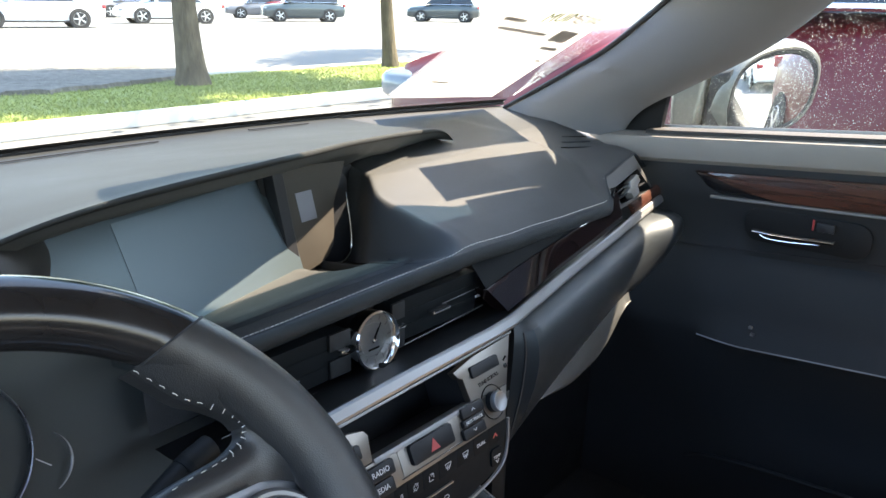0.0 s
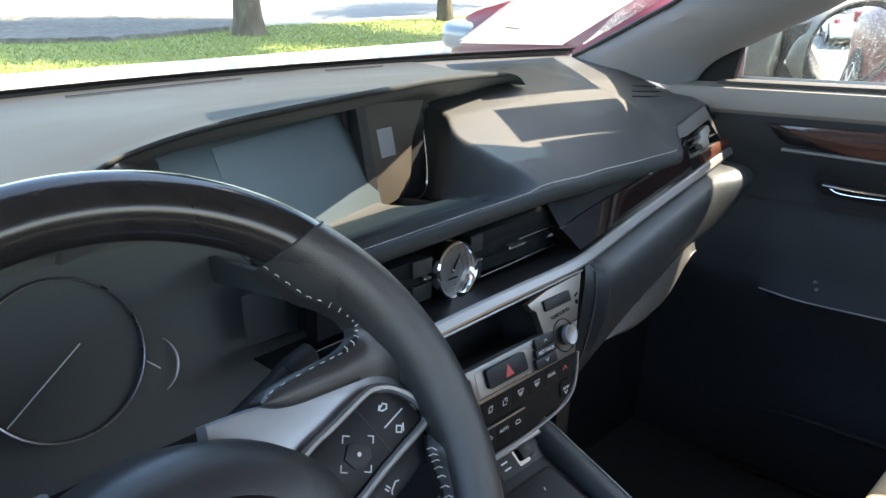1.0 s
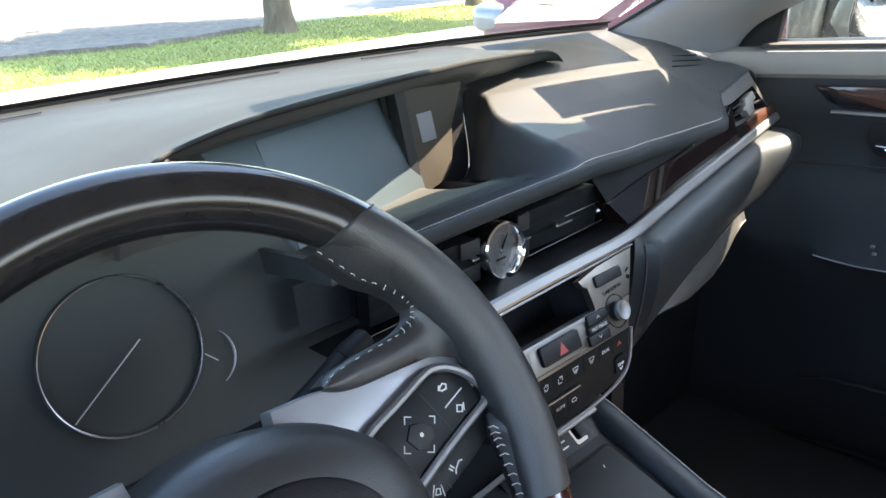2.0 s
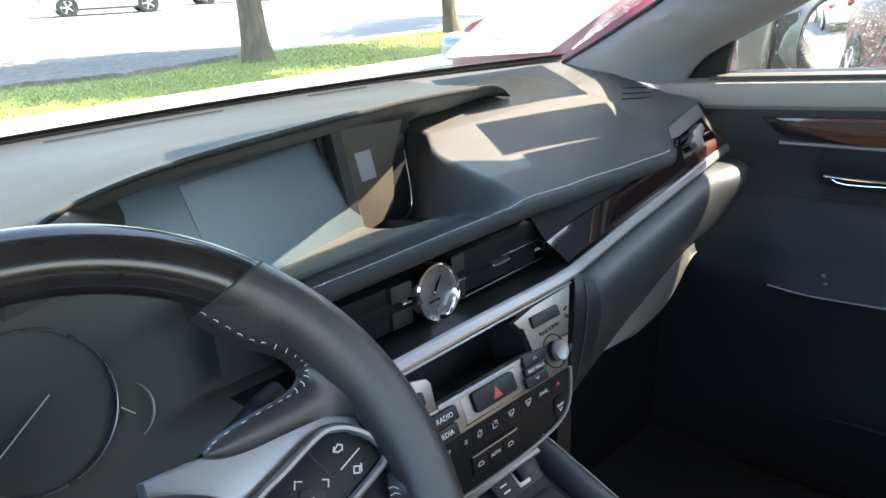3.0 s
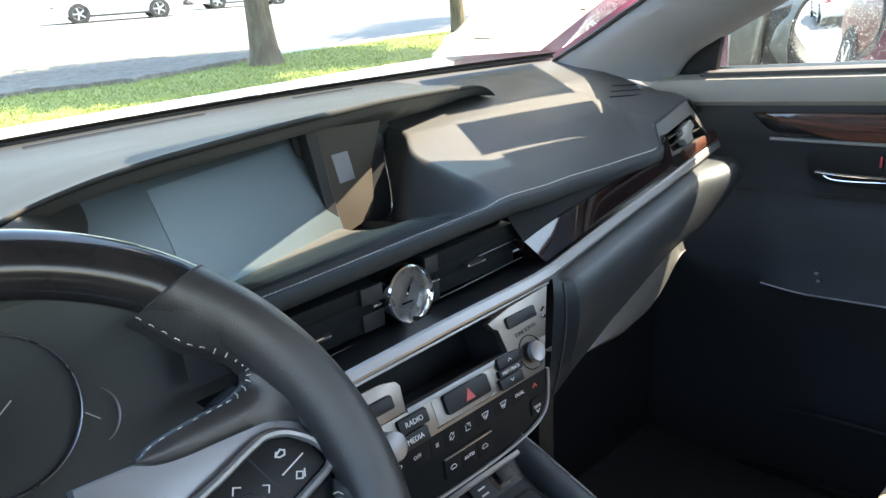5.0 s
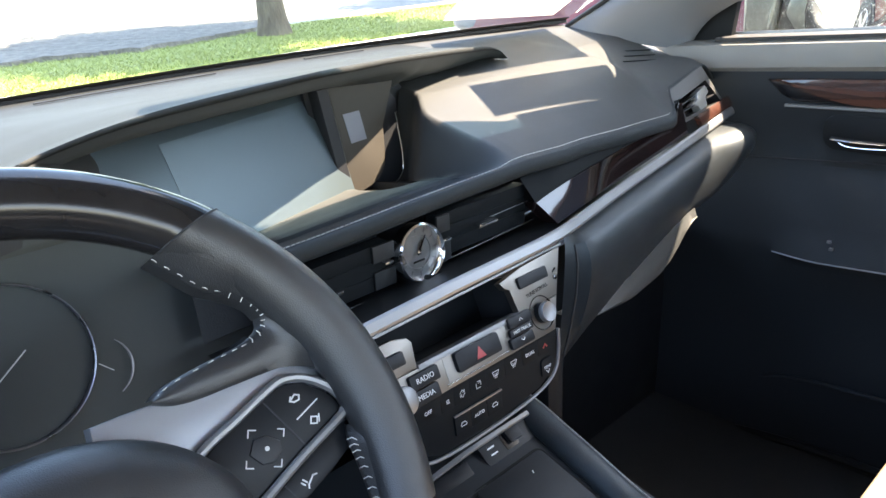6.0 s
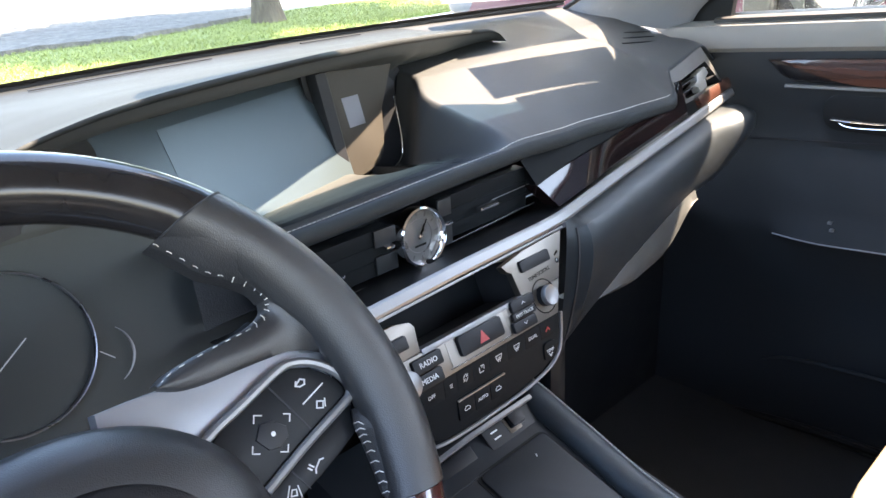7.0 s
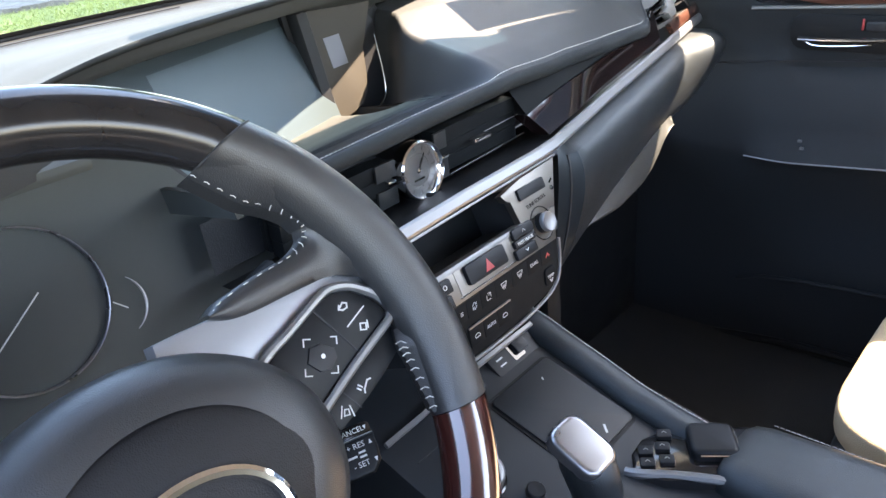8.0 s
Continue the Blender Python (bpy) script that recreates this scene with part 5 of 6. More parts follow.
# ---- passenger door ----
door = thing("passenger_door", (0.76, -0.30, 0.30), "black car door panel with wood trim and chrome handle", "car door")


def belt(y):
    return 0.930 + (0.09 - y) * 0.075


rows = []
for k in range(44):
    y = 0.20 - k * 0.025
    z = belt(y)
    rows.append([Vector((0.800, y, z - 0.002)), Vector((0.770, y, z)), Vector((0.742, y, z)), Vector((0.728, y, z - 0.006)), Vector((0.722, y, z - 0.018)), Vector((0.726, y, z - 0.040)), Vector((0.734, y, z - 0.047))])
part("belt_pad", sheet(rows), M_BELT, door, "grey vinyl window sill pad")
rows = []
for k in range(44):
    y = 0.20 - k * 0.025
    z = belt(y)
    arm = smooth(0.02, -0.12, y)
    tz = 0.6080 + 0.085 * (-0.030 - y)
    rows.append([Vector((0.734, y, z - 0.044)), Vector((0.733, y, z - 0.10)), Vector((0.745, y, z - 0.13)), Vector((0.748, y, z - 0.19)), Vector((0.738 - 0.01 * arm, y, z - 0.215)), Vector((0.736 - 0.01 * arm, y, z - 0.28)),
                 Vector((0.735 - 0.02 * arm, y, tz + 0.022)), Vector((0.735 - 0.03 * arm, y, tz)), Vector((0.745 - 0.02 * arm, y, tz - 0.022)), Vector((0.745, y, 0.45)), Vector((0.735, y, 0.25))])
part("inner_panel", sheet(rows), M_DOOR, door)
rows, rows2 = [], []
for k in range(40):
    y = 0.006 - k * 0.022
    zt = belt(y) - 0.0570
    zb = min(zt - 0.0005, 0.8455 + 0.045 * (-0.026 - y) if y < -0.026 else lerp(zt, 0.8455, smooth(0.010, -0.030, y)))
    zm = lerp(zt - 0.0003, zb + 0.0006, smooth(0.02, -0.14, y) ** 0.8)
    rows.append([Vector((0.7340, y, zt)), Vector((0.7280, y, zt - 0.0015)), Vector((0.7262, y, lerp(zt, zm, 0.5))), Vector((0.7280, y, zm))])
    rows2.append([Vector((0.7280, y, zm)), Vector((0.7290, y, lerp(zm, zb, 0.5))), Vector((0.7340, y, zb))])
part("wood_strip", sheet(rows), M_WOOD, door, "polished red-brown wood strip")
# shade along the strip drawn as a gloss black wedge
part("strip_shadow_edge", sheet(rows2), M_GLOSS, door, "shade along the wood strip, drawn as a gloss black edge")
pts = [Vector((0.729, y, 0.8425 + 0.045 * (-0.026 - y))) for y in [-0.024 - 0.03 * k for k in range(28)]]
part("strip_trim", band(pts, (0, 0, 1), (-1, 0, 0), 0.0048, 0.006), M_SILVER, door, "thin silver line under the wood")
handle = part("door_handle", band(spline([(0.726, -0.096, 0.8015), (0.720, -0.130, 0.8025), (0.719, -0.17, 0.8040), (0.721, -0.215, 0.8060)], 14), (-0.4, 0, 0.91), (-0.91, 0, -0.4), 0.0034, 0.007), M_CHROME, door, "chrome inner door handle")
part("lower_edge", tube(spline([(0.729, -0.104, 0.798), (0.727, -0.119, 0.7925), (0.727, -0.15, 0.7930), (0.729, -0.195, 0.797)], 14), 0.0013, 8), M_CHROME, handle)
part("handle_bowl", slab(rrect(-0.26, 0.783, -0.080, 0.836, 0.022), 0.0, 0.002, frame_at((0.7385, 0, 0), (0, 1, 0), (0, 0, 1), (-1, 0, 0)), 0.0015), M_BOWL, door)
part("lock_mark", box((0.7335, -0.180, 0.8240), (0.002, 0.0030, 0.016), 0.0008), M_RED, door, "small red lock mark")
part("lock_lever", box((0.7310, -0.198, 0.823), (0.006, 0.026, 0.014), 0.003), M_PLASTIC, door)
pts = [Vector((0.7345 - 0.030 * smooth(0.02, -0.12, y), y, 0.6080 + 0.085 * (-0.030 - y))) for y in [-0.030 - 0.02 * k for k in range(30)]]
part("pocket_trim", tube(pts, 0.0015, 8), M_SILVER, door, "thin silver pocket line")
part("switch", box((0.709, -0.124, 0.640), (0.006, 0.006, 0.004), 0.001), M_SILVER, door, "small bright switch")
part("switch", box((0.709, -0.120, 0.651), (0.006, 0.006, 0.004), 0.001), M_SILVER, door, "small bright switch")
pts = [Vector((0.734, y, 0.756 + 0.09 * (0.013 - y))) for y in [0.05 - 0.03 * k for k in range(22)]]
part("panel_crease", tube(pts, 0.0014, 6), M_PLASTIC, door)
# map pocket low on the door
pocket = spline([(0.736, 0.170, 0.204), (0.734, 0.060, 0.240), (0.732, -0.025, 0.259), (0.731, -0.133, 0.273), (0.731, -0.240, 0.278), (0.731, -0.420, 0.280)], 30)
part("pocket_rim", tube(pocket, 0.0070, 8), M_BOWL, door, "rounded rim of the map pocket")
part("pocket_edge", tube(spline([(0.740, -0.030, 0.372), (0.738, -0.073, 0.388), (0.737, -0.150, 0.398), (0.737, -0.260, 0.405), (0.737, -0.420, 0.410)], 24), 0.0035, 8), M_DOOR, door)
# window frame front corner
part("sail_panel", slab([(0.085, 0.922), (0.175, 0.915), (0.170, 0.960), (0.085, 1.010), (0.075, 1.004)], -0.012, 0.0, frame_at((0.756, 0, 0), (0, 1, 0), (0, 0, 1), (-1, 0, 0)), 0.003), M_BOWL, door, "black triangular corner panel")
part("window_seal", band([Vector((0.757, y, belt(y) + 0.002)) for y in [0.10 - 0.05 * k for k in range(19)]], (1, 0, 0), (0, 0, 1), 0.042, 0.007), M_BLACKRUB, door)
part("seal_edge", band([Vector((0.779, y, belt(y) + 0.006)) for y in [0.088 - 0.05 * k for k in range(19)]], (1, 0, 0), (0, 0, 1), 0.003, 0.006), M_SILVER, door)


def glass_x(z):
    return 0.790 - 0.36 * (z - 0.93)


ws = sheet([[Vector((glass_x(z), y, z)) for z in (0.92, 1.04, 1.16, 1.28, 1.36)] for y in (0.16, -0.10, -0.40, -0.80)])
pane = part("door_glass", ws, M_GLASS, door, "clear side window wet with drops")
pane.visible_shadow = False
rng = random.Random(5)


def rain(n, place, parent, small=0.0004, large=0.0010):
    """Many flattened drops; place() gives a middle and the pane's three axes."""
    ball = bmesh.new()
    bmesh.ops.create_icosphere(ball, subdivisions=1, radius=1)
    vs, fs = [v.co.copy() for v in ball.verts], [[v.index for v in f.verts] for f in ball.faces]
    ball.free()
    co, fa = [], []
    for k in range(n):
        c, ax, ay, az = place()
        r = small + (large - small) * rng.random() ** 2.5
        k0 = len(co)
        co += [c + ax * (v.x * r) + ay * (v.y * r * 1.15) + az * (v.z * r * 0.5) for v in vs]
        fa += [[k0 + i for i in f] for f in fs]
    me = bpy.data.meshes.new("drops")
    me.from_pydata([tuple(v) for v in co], [], fa)
    me.polygons.foreach_set("use_smooth", [True] * len(me.polygons))
    me.materials.append(M_DROP)
    ob = new("drops", me)
    ob.parent = parent
    if parent.type == "EMPTY":
        ob.matrix_parent_inverse = Matrix.Translation(-parent.location)
    ob.visible_shadow = False
    return tagged(ob, "rain drops on the glass", kind="stuff")


def on_door_glass():
    y, z = rng.uniform(-0.36, 0.12), 0.935 + 0.24 * rng.random()
    return Vector((glass_x(z) + 0.0006, y, z)), Vector((0, 1, 0)), Vector((-0.34, 0, 0.94)), Vector((0.94, 0, 0.34))


rain(9000, on_door_glass, door, 0.00025, 0.00065)

# door mirror outside
MR = frame_at((0.942, -0.022, 0.986), Vector((0.915, -0.40, 0.0)).normalized(), Vector((-0.016, -0.036, 0.999)).normalized(), Vector((-0.40, -0.915, -0.040)).normalized())
mirror = thing("door_mirror", (0.86, 0.03, 0.92), "wet silver door mirror on a short arm", "door mirror")
M_SHELL = material("silver_paint", (0.15, 0.152, 0.140), 0.35, metal=0.5, coat=0.3, scale=30, var=0.06)
shape = [(-0.088, -0.020), (-0.078, -0.054), (-0.040, -0.068), (0.030, -0.060), (0.080, -0.035), (0.098, 0.010), (0.090, 0.050), (0.050, 0.072), (-0.010, 0.070), (-0.060, 0.050), (-0.082, 0.020)]
sm = [(1.10 * p.x, 1.06 * p.y) for p in spline([(*p, 0) for p in shape] + [(*shape[0], 0)], 40)[:-1]]
b = bmesh.new()
rows = []
for s, w, dx in ((1.000, -0.004, 0), (1.004, 0.006, 0), (1.03, 0.006, 0.001), (1.12, -0.004, 0.006), (1.17, -0.022, 0.008), (1.10, -0.055, 0.008), (0.84, -0.085, 0.006), (0.4, -0.100, 0), (0.02, -0.103, 0)):
    rows.append([MR @ Vector((x * s + dx, y * s, w)) for x, y in sm])
part("shell", sheet(rows, close=True), M_SHELL, mirror)
part("lining", sheet([[MR @ Vector((x * s, y * s, w)) for x, y in sm] for s, w in ((0.86, -0.004), (0.90, 0.004), (0.985, 0.0065), (1.004, 0.0045))], close=True), M_BLACKRUB, mirror, "black border round the glass")


def pane_w(x, y):
    """The convex, outward-turned mirror glass over its backing."""
    return 0.0085 + 0.075 * x - (x * x + y * y) / 1.7


part("mirror_pane", sheet([[MR @ Vector((x * s, y * s, pane_w(x * s, y * s) - (0.012 if s > 0.875 else 0.0))) for x, y in sm] for s in (0.004, 0.12, 0.24, 0.36, 0.48, 0.60, 0.72, 0.80, 0.87, 0.88)], close=True), M_MIRROR, mirror, "convex mirror glass")
XF = frame_at((0.86, 0, 0), (0, 1, 0), (0, 0, 1), (-1, 0, 0))
part("arm", slab([(0.061, 0.916), (0.050, 1.020), (0.015, 1.030), (0.010, 0.985), (-0.004, 0.950), (-0.030, 0.930), (-0.015, 0.918)], -0.030, 0.004, XF, 0.010, seg=3), M_BLACKRUB, mirror)
part("foot", slab([(0.112, 0.905), (0.116, 0.990), (0.095, 1.020), (0.052, 1.025), (0.062, 0.912)], -0.020, 0.010, XF, 0.012, seg=3), M_SHELL, mirror)


def on_mirror():
    x, y = rng.uniform(-0.082, 0.092), rng.uniform(-0.058, 0.066)
    c = [MR @ Vector((x, y, pane_w(x, y) + 0.0004))] + [MR.to_3x3().col[i].copy() for i in range(3)]
    return c


rain(1500, on_mirror, mirror, 0.00025, 0.0006)


# ---- shell of the car ----
def glass_z(x, y):
    return 0.945 + (base_y(x) + 0.012 - y) * 0.54


pillar = thing("windscreen_pillar", (0.72, 0.16, 0.92), "grey fabric-covered windscreen pillar", "pillar", kind="structure")
fore = spline([(0.725, 0.378, 0.940), (0.700, 0.232, 1.016), (0.675, 0.115, 1.083), (0.600, -0.130, 1.262)], 26)
aft = spline([(0.747, 0.156, 0.912), (0.738, 0.128, 0.953), (0.727, 0.080, 0.986), (0.700, -0.076, 1.072), (0.678, -0.190, 1.165), (0.660, -0.330, 1.290)], 26)
rows = []
for o, i in zip(fore, aft):
    m = o.lerp(i, 0.5) + Vector((-0.034, -0.02, 0.0))
    rows.append([o + Vector((0.03, 0.03, 0.0)), o, o.lerp(m, 0.5) + Vector((-0.010, 0, 0.004)), m, m.lerp(i, 0.55) + Vector((-0.012, -0.004, 0.0)), i, i + Vector((0.05, 0.0, 0.0))])
part("pillar_trim", sheet(rows), M_PILLAR, pillar)
part("pillar_seal", tube([r[1] + Vector((0.0, 0.004, 0.003)) for r in rows], 0.004, 6), M_BLACKRUB, pillar)
b = sheet([[Vector((-p.x, p.y, p.z)) for p in r] for r in rows])
solo("pillar_far", b, M_PILLAR, "grey fabric-covered driver side pillar", "pillar", kind="structure")

b = sheet([[Vector((x, y, glass_z(x, y))) for y in [lerp(base_y(x) + 0.012, -0.092, k / 10) for k in range(11)]] for x in [-0.74 + 0.074 * k for k in range(21)]])
shield = solo("windshield", b, M_GLASS, "clear raked windshield", "windshield", kind="structure")
shield.visible_shadow = False
b = sheet([[Vector((x, y, glass_z(x, y) - 0.003)) for y in (-0.094, -0.074, table((-0.12, -0.05, 0.02, 0.15, 0.26, 0.32, 0.40, 0.70), (-0.068, -0.066, -0.020, -0.016, -0.010, -0.018, -0.056, -0.062), x))] for x in [-0.12 + 0.02 * k for k in range(41)]])
part("shade_band", b, M_TINT, shield, "blue tinted band along the upper edge")
b = sheet([[Vector((x, y, glass_z(x, y) - 0.002)) for y in (base_y(x) + 0.012, base_y(x) - 0.003, base_y(x) - 0.016)] for x in [-0.74 + 0.037 * k for k in range(41)]])
part("black_band", b, M_BLACKRUB, shield, "black printed band along the lower edge")

b = sheet([[Vector((x, y, 1.272 + 0.13 * smooth(-0.09, -0.75, y) - 0.012 * (x / 0.66) ** 2)) for x in [-0.66 + 0.066 * k for k in range(21)]] for y in [-0.090 - 0.1 * k for k in range(17)]])
solo("ceiling", thicken(b, 0.03), M_ROOF, "light grey fabric headliner", "ceiling", kind="structure")
# rear of the cabin, driver's side and floor
solo("wall_rear", box((0, -1.72, 0.70), (1.50, 0.05, 0.62), 0.01), M_BEIGE, "beige rear bench back closing the cabin", "wall", kind="structure")
solo("wall_driver", box((-0.77, -0.72, 0.60), (0.05, 2.0, 0.66), 0.01), M_DARK, "black driver side door panel", "wall", kind="structure")
solo("wall_rear_door", box((0.765, -1.30, 0.60), (0.04, 0.86, 0.66), 0.01), M_DARK, "black rear door panel", "wall", kind="structure")
solo("post_middle", box((0.70, -1.22, 1.13), (0.05, 0.10, 0.44), 0.01), M_PILLAR, "grey middle roof pillar", "pillar", kind="structure")
# unseen panel, added to darken what the screen's left end reflects
solo("reflection_block", box((0.705, -1.48, 1.13), (0.05, 0.46, 0.44), 0.01), M_PILLAR, "unseen grey panel added to dim the screen's reflection", "wall", kind="structure")
solo("post_driver", box((-0.70, -0.90, 1.13), (0.05, 0.10, 0.44), 0.01), M_PILLAR, "grey middle roof pillar", "pillar", kind="structure")
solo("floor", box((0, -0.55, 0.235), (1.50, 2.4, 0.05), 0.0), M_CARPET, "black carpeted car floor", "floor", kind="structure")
solo("firewall", box((0, 0.66, 0.55), (1.50, 0.04, 0.58), 0.0), M_DARK, "black footwell bulkhead", "wall", kind="structure")
for s in (-1, 1):
    rail_p = [Vector((s * 0.64, y, 1.262 + 0.09 * smooth(-0.30, -0.8, y))) for y in [-0.30 - 0.1 * k for k in range(15)]]
    solo("roof_rail", tube(rail_p, 0.035, 10), M_ROOF, "light grey roof side rail", "rail", kind="structure")

# rear-view mirror, papers on the glass, and an unseen visor added as shade
rv = thing("rear_view_mirror", (0.02, -0.02, 1.27), "black rear-view mirror on the windshield", "mirror")
MV = frame_at((0.006, -0.056, 1.212), Vector((0.985, -0.17, 0)).normalized(), Vector((0.0, 0.20, 0.98)).normalized(), Vector((-0.17, -0.965, 0.2)).normalized())
part("housing", slab([(-0.108, -0.056), (0.070, -0.050), (0.085, -0.030), (0.085, 0.030), (0.070, 0.044), (-0.040, 0.046), (-0.058, 0.036), (-0.122, -0.040)], -0.04, 0.0, MV, 0.006), M_PLASTIC, rv)
part("mirror_pane", slab(rrect(-0.052, -0.029, 0.080, 0.029, 0.022), 0.0, 0.002, MV), M_MIRROR, rv)
part("stem", tube([MV @ Vector((0, 0.01, -0.02)), Vector((0.01, -0.02, 1.225)), Vector((0.01, 0.0, 1.218))], 0.010, 8), M_PLASTIC, rv)
visor = thing("sun_visor", (0.50, -0.13, 1.26), "unseen light grey visor, added to shade the passenger dash", "sun visor")


def on_glass(u, v, w=0.0):
    return Vector((u, v, glass_z(u, v))) + Vector((0, -0.475, -0.88)) * w


def glass_slab(pts, w0, w1):
    b = bmesh.new()
    lo = [b.verts.new(on_glass(*p, w0)) for p in pts]
    hi = [b.verts.new(on_glass(*p, w1)) for p in pts]
    b.faces.new(lo)
    b.faces.new(hi[::-1])
    n = len(pts)
    for k in range(n):
        b.faces.new((lo[k], lo[(k + 1) % n], hi[(k + 1) % n], hi[k]))
    return b


# added by the mirror to stop a stray sun patch on the cluster
part("sun_block", glass_slab([(-0.128, -0.066), (0.020, -0.066), (0.020, -0.094), (-0.128, -0.094)], 0.004, 0.012), M_PLASTIC, rv)
# flap and strip at the roof edge added to trim sun on the dash
part("flap", glass_slab([(0.415, -0.040), (0.64, -0.030), (0.62, -0.090), (0.422, -0.090)], 0.008, 0.022), M_ROOF, visor)
part("shade_strip", glass_slab([(0.178, -0.078), (0.412, -0.078), (0.412, -0.092), (0.172, -0.092)], 0.006, 0.018), M_ROOF, visor)
notice = thing("paper_notice", (0.54, 0.25, 1.04), "white printed paper taped inside the windshield", "paper", "papers on the windshield")
part("paper_sheet", glass_slab([(0.444, 0.410), (0.687, 0.384), (0.640, 0.120), (0.388, 0.124)], 0.002, 0.0026), M_PAPER, notice)
for v0, v1, u0, u1 in ((0.197, 0.190, 0.440, 0.560), (0.206, 0.176, 0.580, 0.628), (0.229, 0.221, 0.595, 0.642), (0.262, 0.258, 0.635, 0.650), (0.352, 0.348, 0.480, 0.520), (0.176, 0.168, 0.425, 0.475)):
    part("printed_bar", glass_slab([(u0, v0), (u1, v0), (u1, v1), (u0, v1)], 0.0027, 0.0030), M_PLASTIC, notice)
TX = frame_at(on_glass(0.560, 0.147, 0.0034), (-1, 0, 0), Vector((0, -0.88, 0.475)), Vector((0, -0.475, -0.88)))
part("lettering", letters("PREMIUM", 0.036, TX), M_GREENINK, notice, "pale green printed word seen from behind")
# unseen sheet, added for the second shadow on the dash
second = thing("paper_notice", (0.52, 0.02, 1.19), "unseen white sheet added high on the windshield as a shadow caster", "paper", "papers on the windshield")
part("paper_sheet", glass_slab([(0.384, 0.073), (0.655, 0.073), (0.64, -0.0375), (0.391, -0.0375)], 0.002, 0.0026), M_PAPER, second)
# rain on the windshield beside the pillar


def on_shield():
    v = rng.uniform(-0.05, 0.375)
    u = table((-0.05, 0.115, 0.232, 0.378), (0.668, 0.708, 0.727, 0.746), v) - 0.070 * rng.random() * smooth(0.40, 0.20, v)
    return on_glass(u, v, -0.0006), Vector((1, 0, 0)), Vector((0, 0.88, -0.475)), Vector((0, 0.475, 0.88))


rain(5200, on_shield, shield, 0.0003, 0.0007)

# ---- outdoors ----
M_ASPHALT = material("sunlit_asphalt", (0.115, 0.113, 0.108), 0.9, bump=0.6, bscale=90, scale=0.8, var=0.12)
M_GRASSBED = material("turf", (0.18, 0.21, 0.05), 0.95, bump=0.6, bscale=60, scale=1.6, var=0.35)
M_BLADE = material("grass_blade", (0.20, 0.235, 0.055), 0.7, scale=1.2, var=0.3)
M_KERB = material("concrete", (0.42, 0.41, 0.38), 0.9, bump=0.4, bscale=60, scale=3, var=0.12)
M_MULCH = material("mulch", (0.018, 0.016, 0.013), 0.95, bump=1.0, bscale=30, scale=11, var=0.8, col2=(0.105, 0.095, 0.080))
M_BARK = material("bark", (0.014, 0.012, 0.009), 0.95, bump=1.0, bscale=28, scale=12, var=0.7, stretch=(1, 1, 0.30), col2=(0.098, 0.080, 0.058), spec=0.1)
M_LEAF = material("leaf", (0.055, 0.11, 0.03), 0.6, scale=3, var=0.4)
M_TYRE = material("tyre_rubber", (0.02, 0.02, 0.02), 0.8, bump=0.3, bscale=200)
M_RIM = material("alloy", (0.55, 0.55, 0.55), 0.3, metal=0.9, scale=20)
M_CARGLASS = material("tinted_glass", (0.02, 0.025, 0.03), 0.06, scale=3, rvar=0.02)


def paint(name, col, rough=0.25):
    return material(name, col, rough, coat=0.5, scale=4, var=0.05, rvar=0.04)


M_LAMP = material("clear_lamp", (0.14, 0.165, 0.19), 0.15, scale=20, var=0.3, coat=0.2)
P_RED = material("red_paint", (0.085, 0.005, 0.008), 0.42, coat=0.06, scale=4, var=0.05, rvar=0.04, spec=0.35)
P_WHITE = paint("white_paint", (0.78, 0.78, 0.76))
P_DARK = paint("dark_paint", (0.035, 0.05, 0.055))
P_GREY = paint("grey_paint", (0.12, 0.12, 0.13))

GRASS_Y0, GRASS_Y1 = 6.20, 9.3
b = sheet([[Vector((x, y, 0.0)) for x in (-300, -60, -20, 0, 20, 60, 300)] for y in (-300, -40, 0, 6, 12, 40, 120, 300)])
solo("ground", b, M_ASPHALT, "pale sun-bleached parking lot asphalt", "ground", kind="structure")
b = sheet([[Vector((x, y, 0.10 + 0.05 * math.sin(0.6 * x + y) * smooth(GRASS_Y0, 8, y) * smooth(GRASS_Y1, 9.5, y))) for x in [-14 + 0.6 * k for k in range(76)]] for y in [lerp(GRASS_Y0 + 0.15, GRASS_Y1, k / 14) for k in range(15)]])
solo("grass_island", b, M_GRASSBED, "grassy island between the parking rows", "lawn", kind="structure")
for y in (GRASS_Y0 + 0.075, GRASS_Y1 + 0.075):
    solo("kerb", box((8.5, y, 0.065), (46, 0.15, 0.13), 0.02), M_KERB, "pale concrete kerb along the grass", "kerb", kind="structure")
# mulch bed under the first tree
rg = random.Random(12)
edge_p = spline([(p[0], p[1], 0) for p in ((-4.0, 8.9), (0.5, 8.7), (2.4, 8.6), (3.4, 8.35), (4.5, 8.6), (5.3, 8.9), (5.9, 9.6), (5.8, 10.8), (5.0, 12.0), (3.4, 12.5), (0.0, 12.9), (-4.0, 13.0), (-4.0, 8.9))], 90)[:-1]
edge_p = [p + Vector((rg.uniform(-.06, .06), rg.uniform(-.06, .06), 0)) for p in edge_p]
b = bmesh.new()
hub = Vector((1.8, 10.6, 0.17))
rings = [[b.verts.new(hub.lerp(p + Vector((0, 0, 0.155 if f < 1 else 0.0)), f) + Vector((0, 0, rg.uniform(-.012, .012) if f < 1 else 0))) for p in edge_p] for f in (1.0, 0.985, 0.85, 0.65, 0.4, 0.15)]
for r0, r1 in zip(rings, rings[1:]):
    for k in range(len(r0)):
        b.faces.new((r0[k], r0[(k + 1) % len(r0)], r1[(k + 1) % len(r0)], r1[k]))
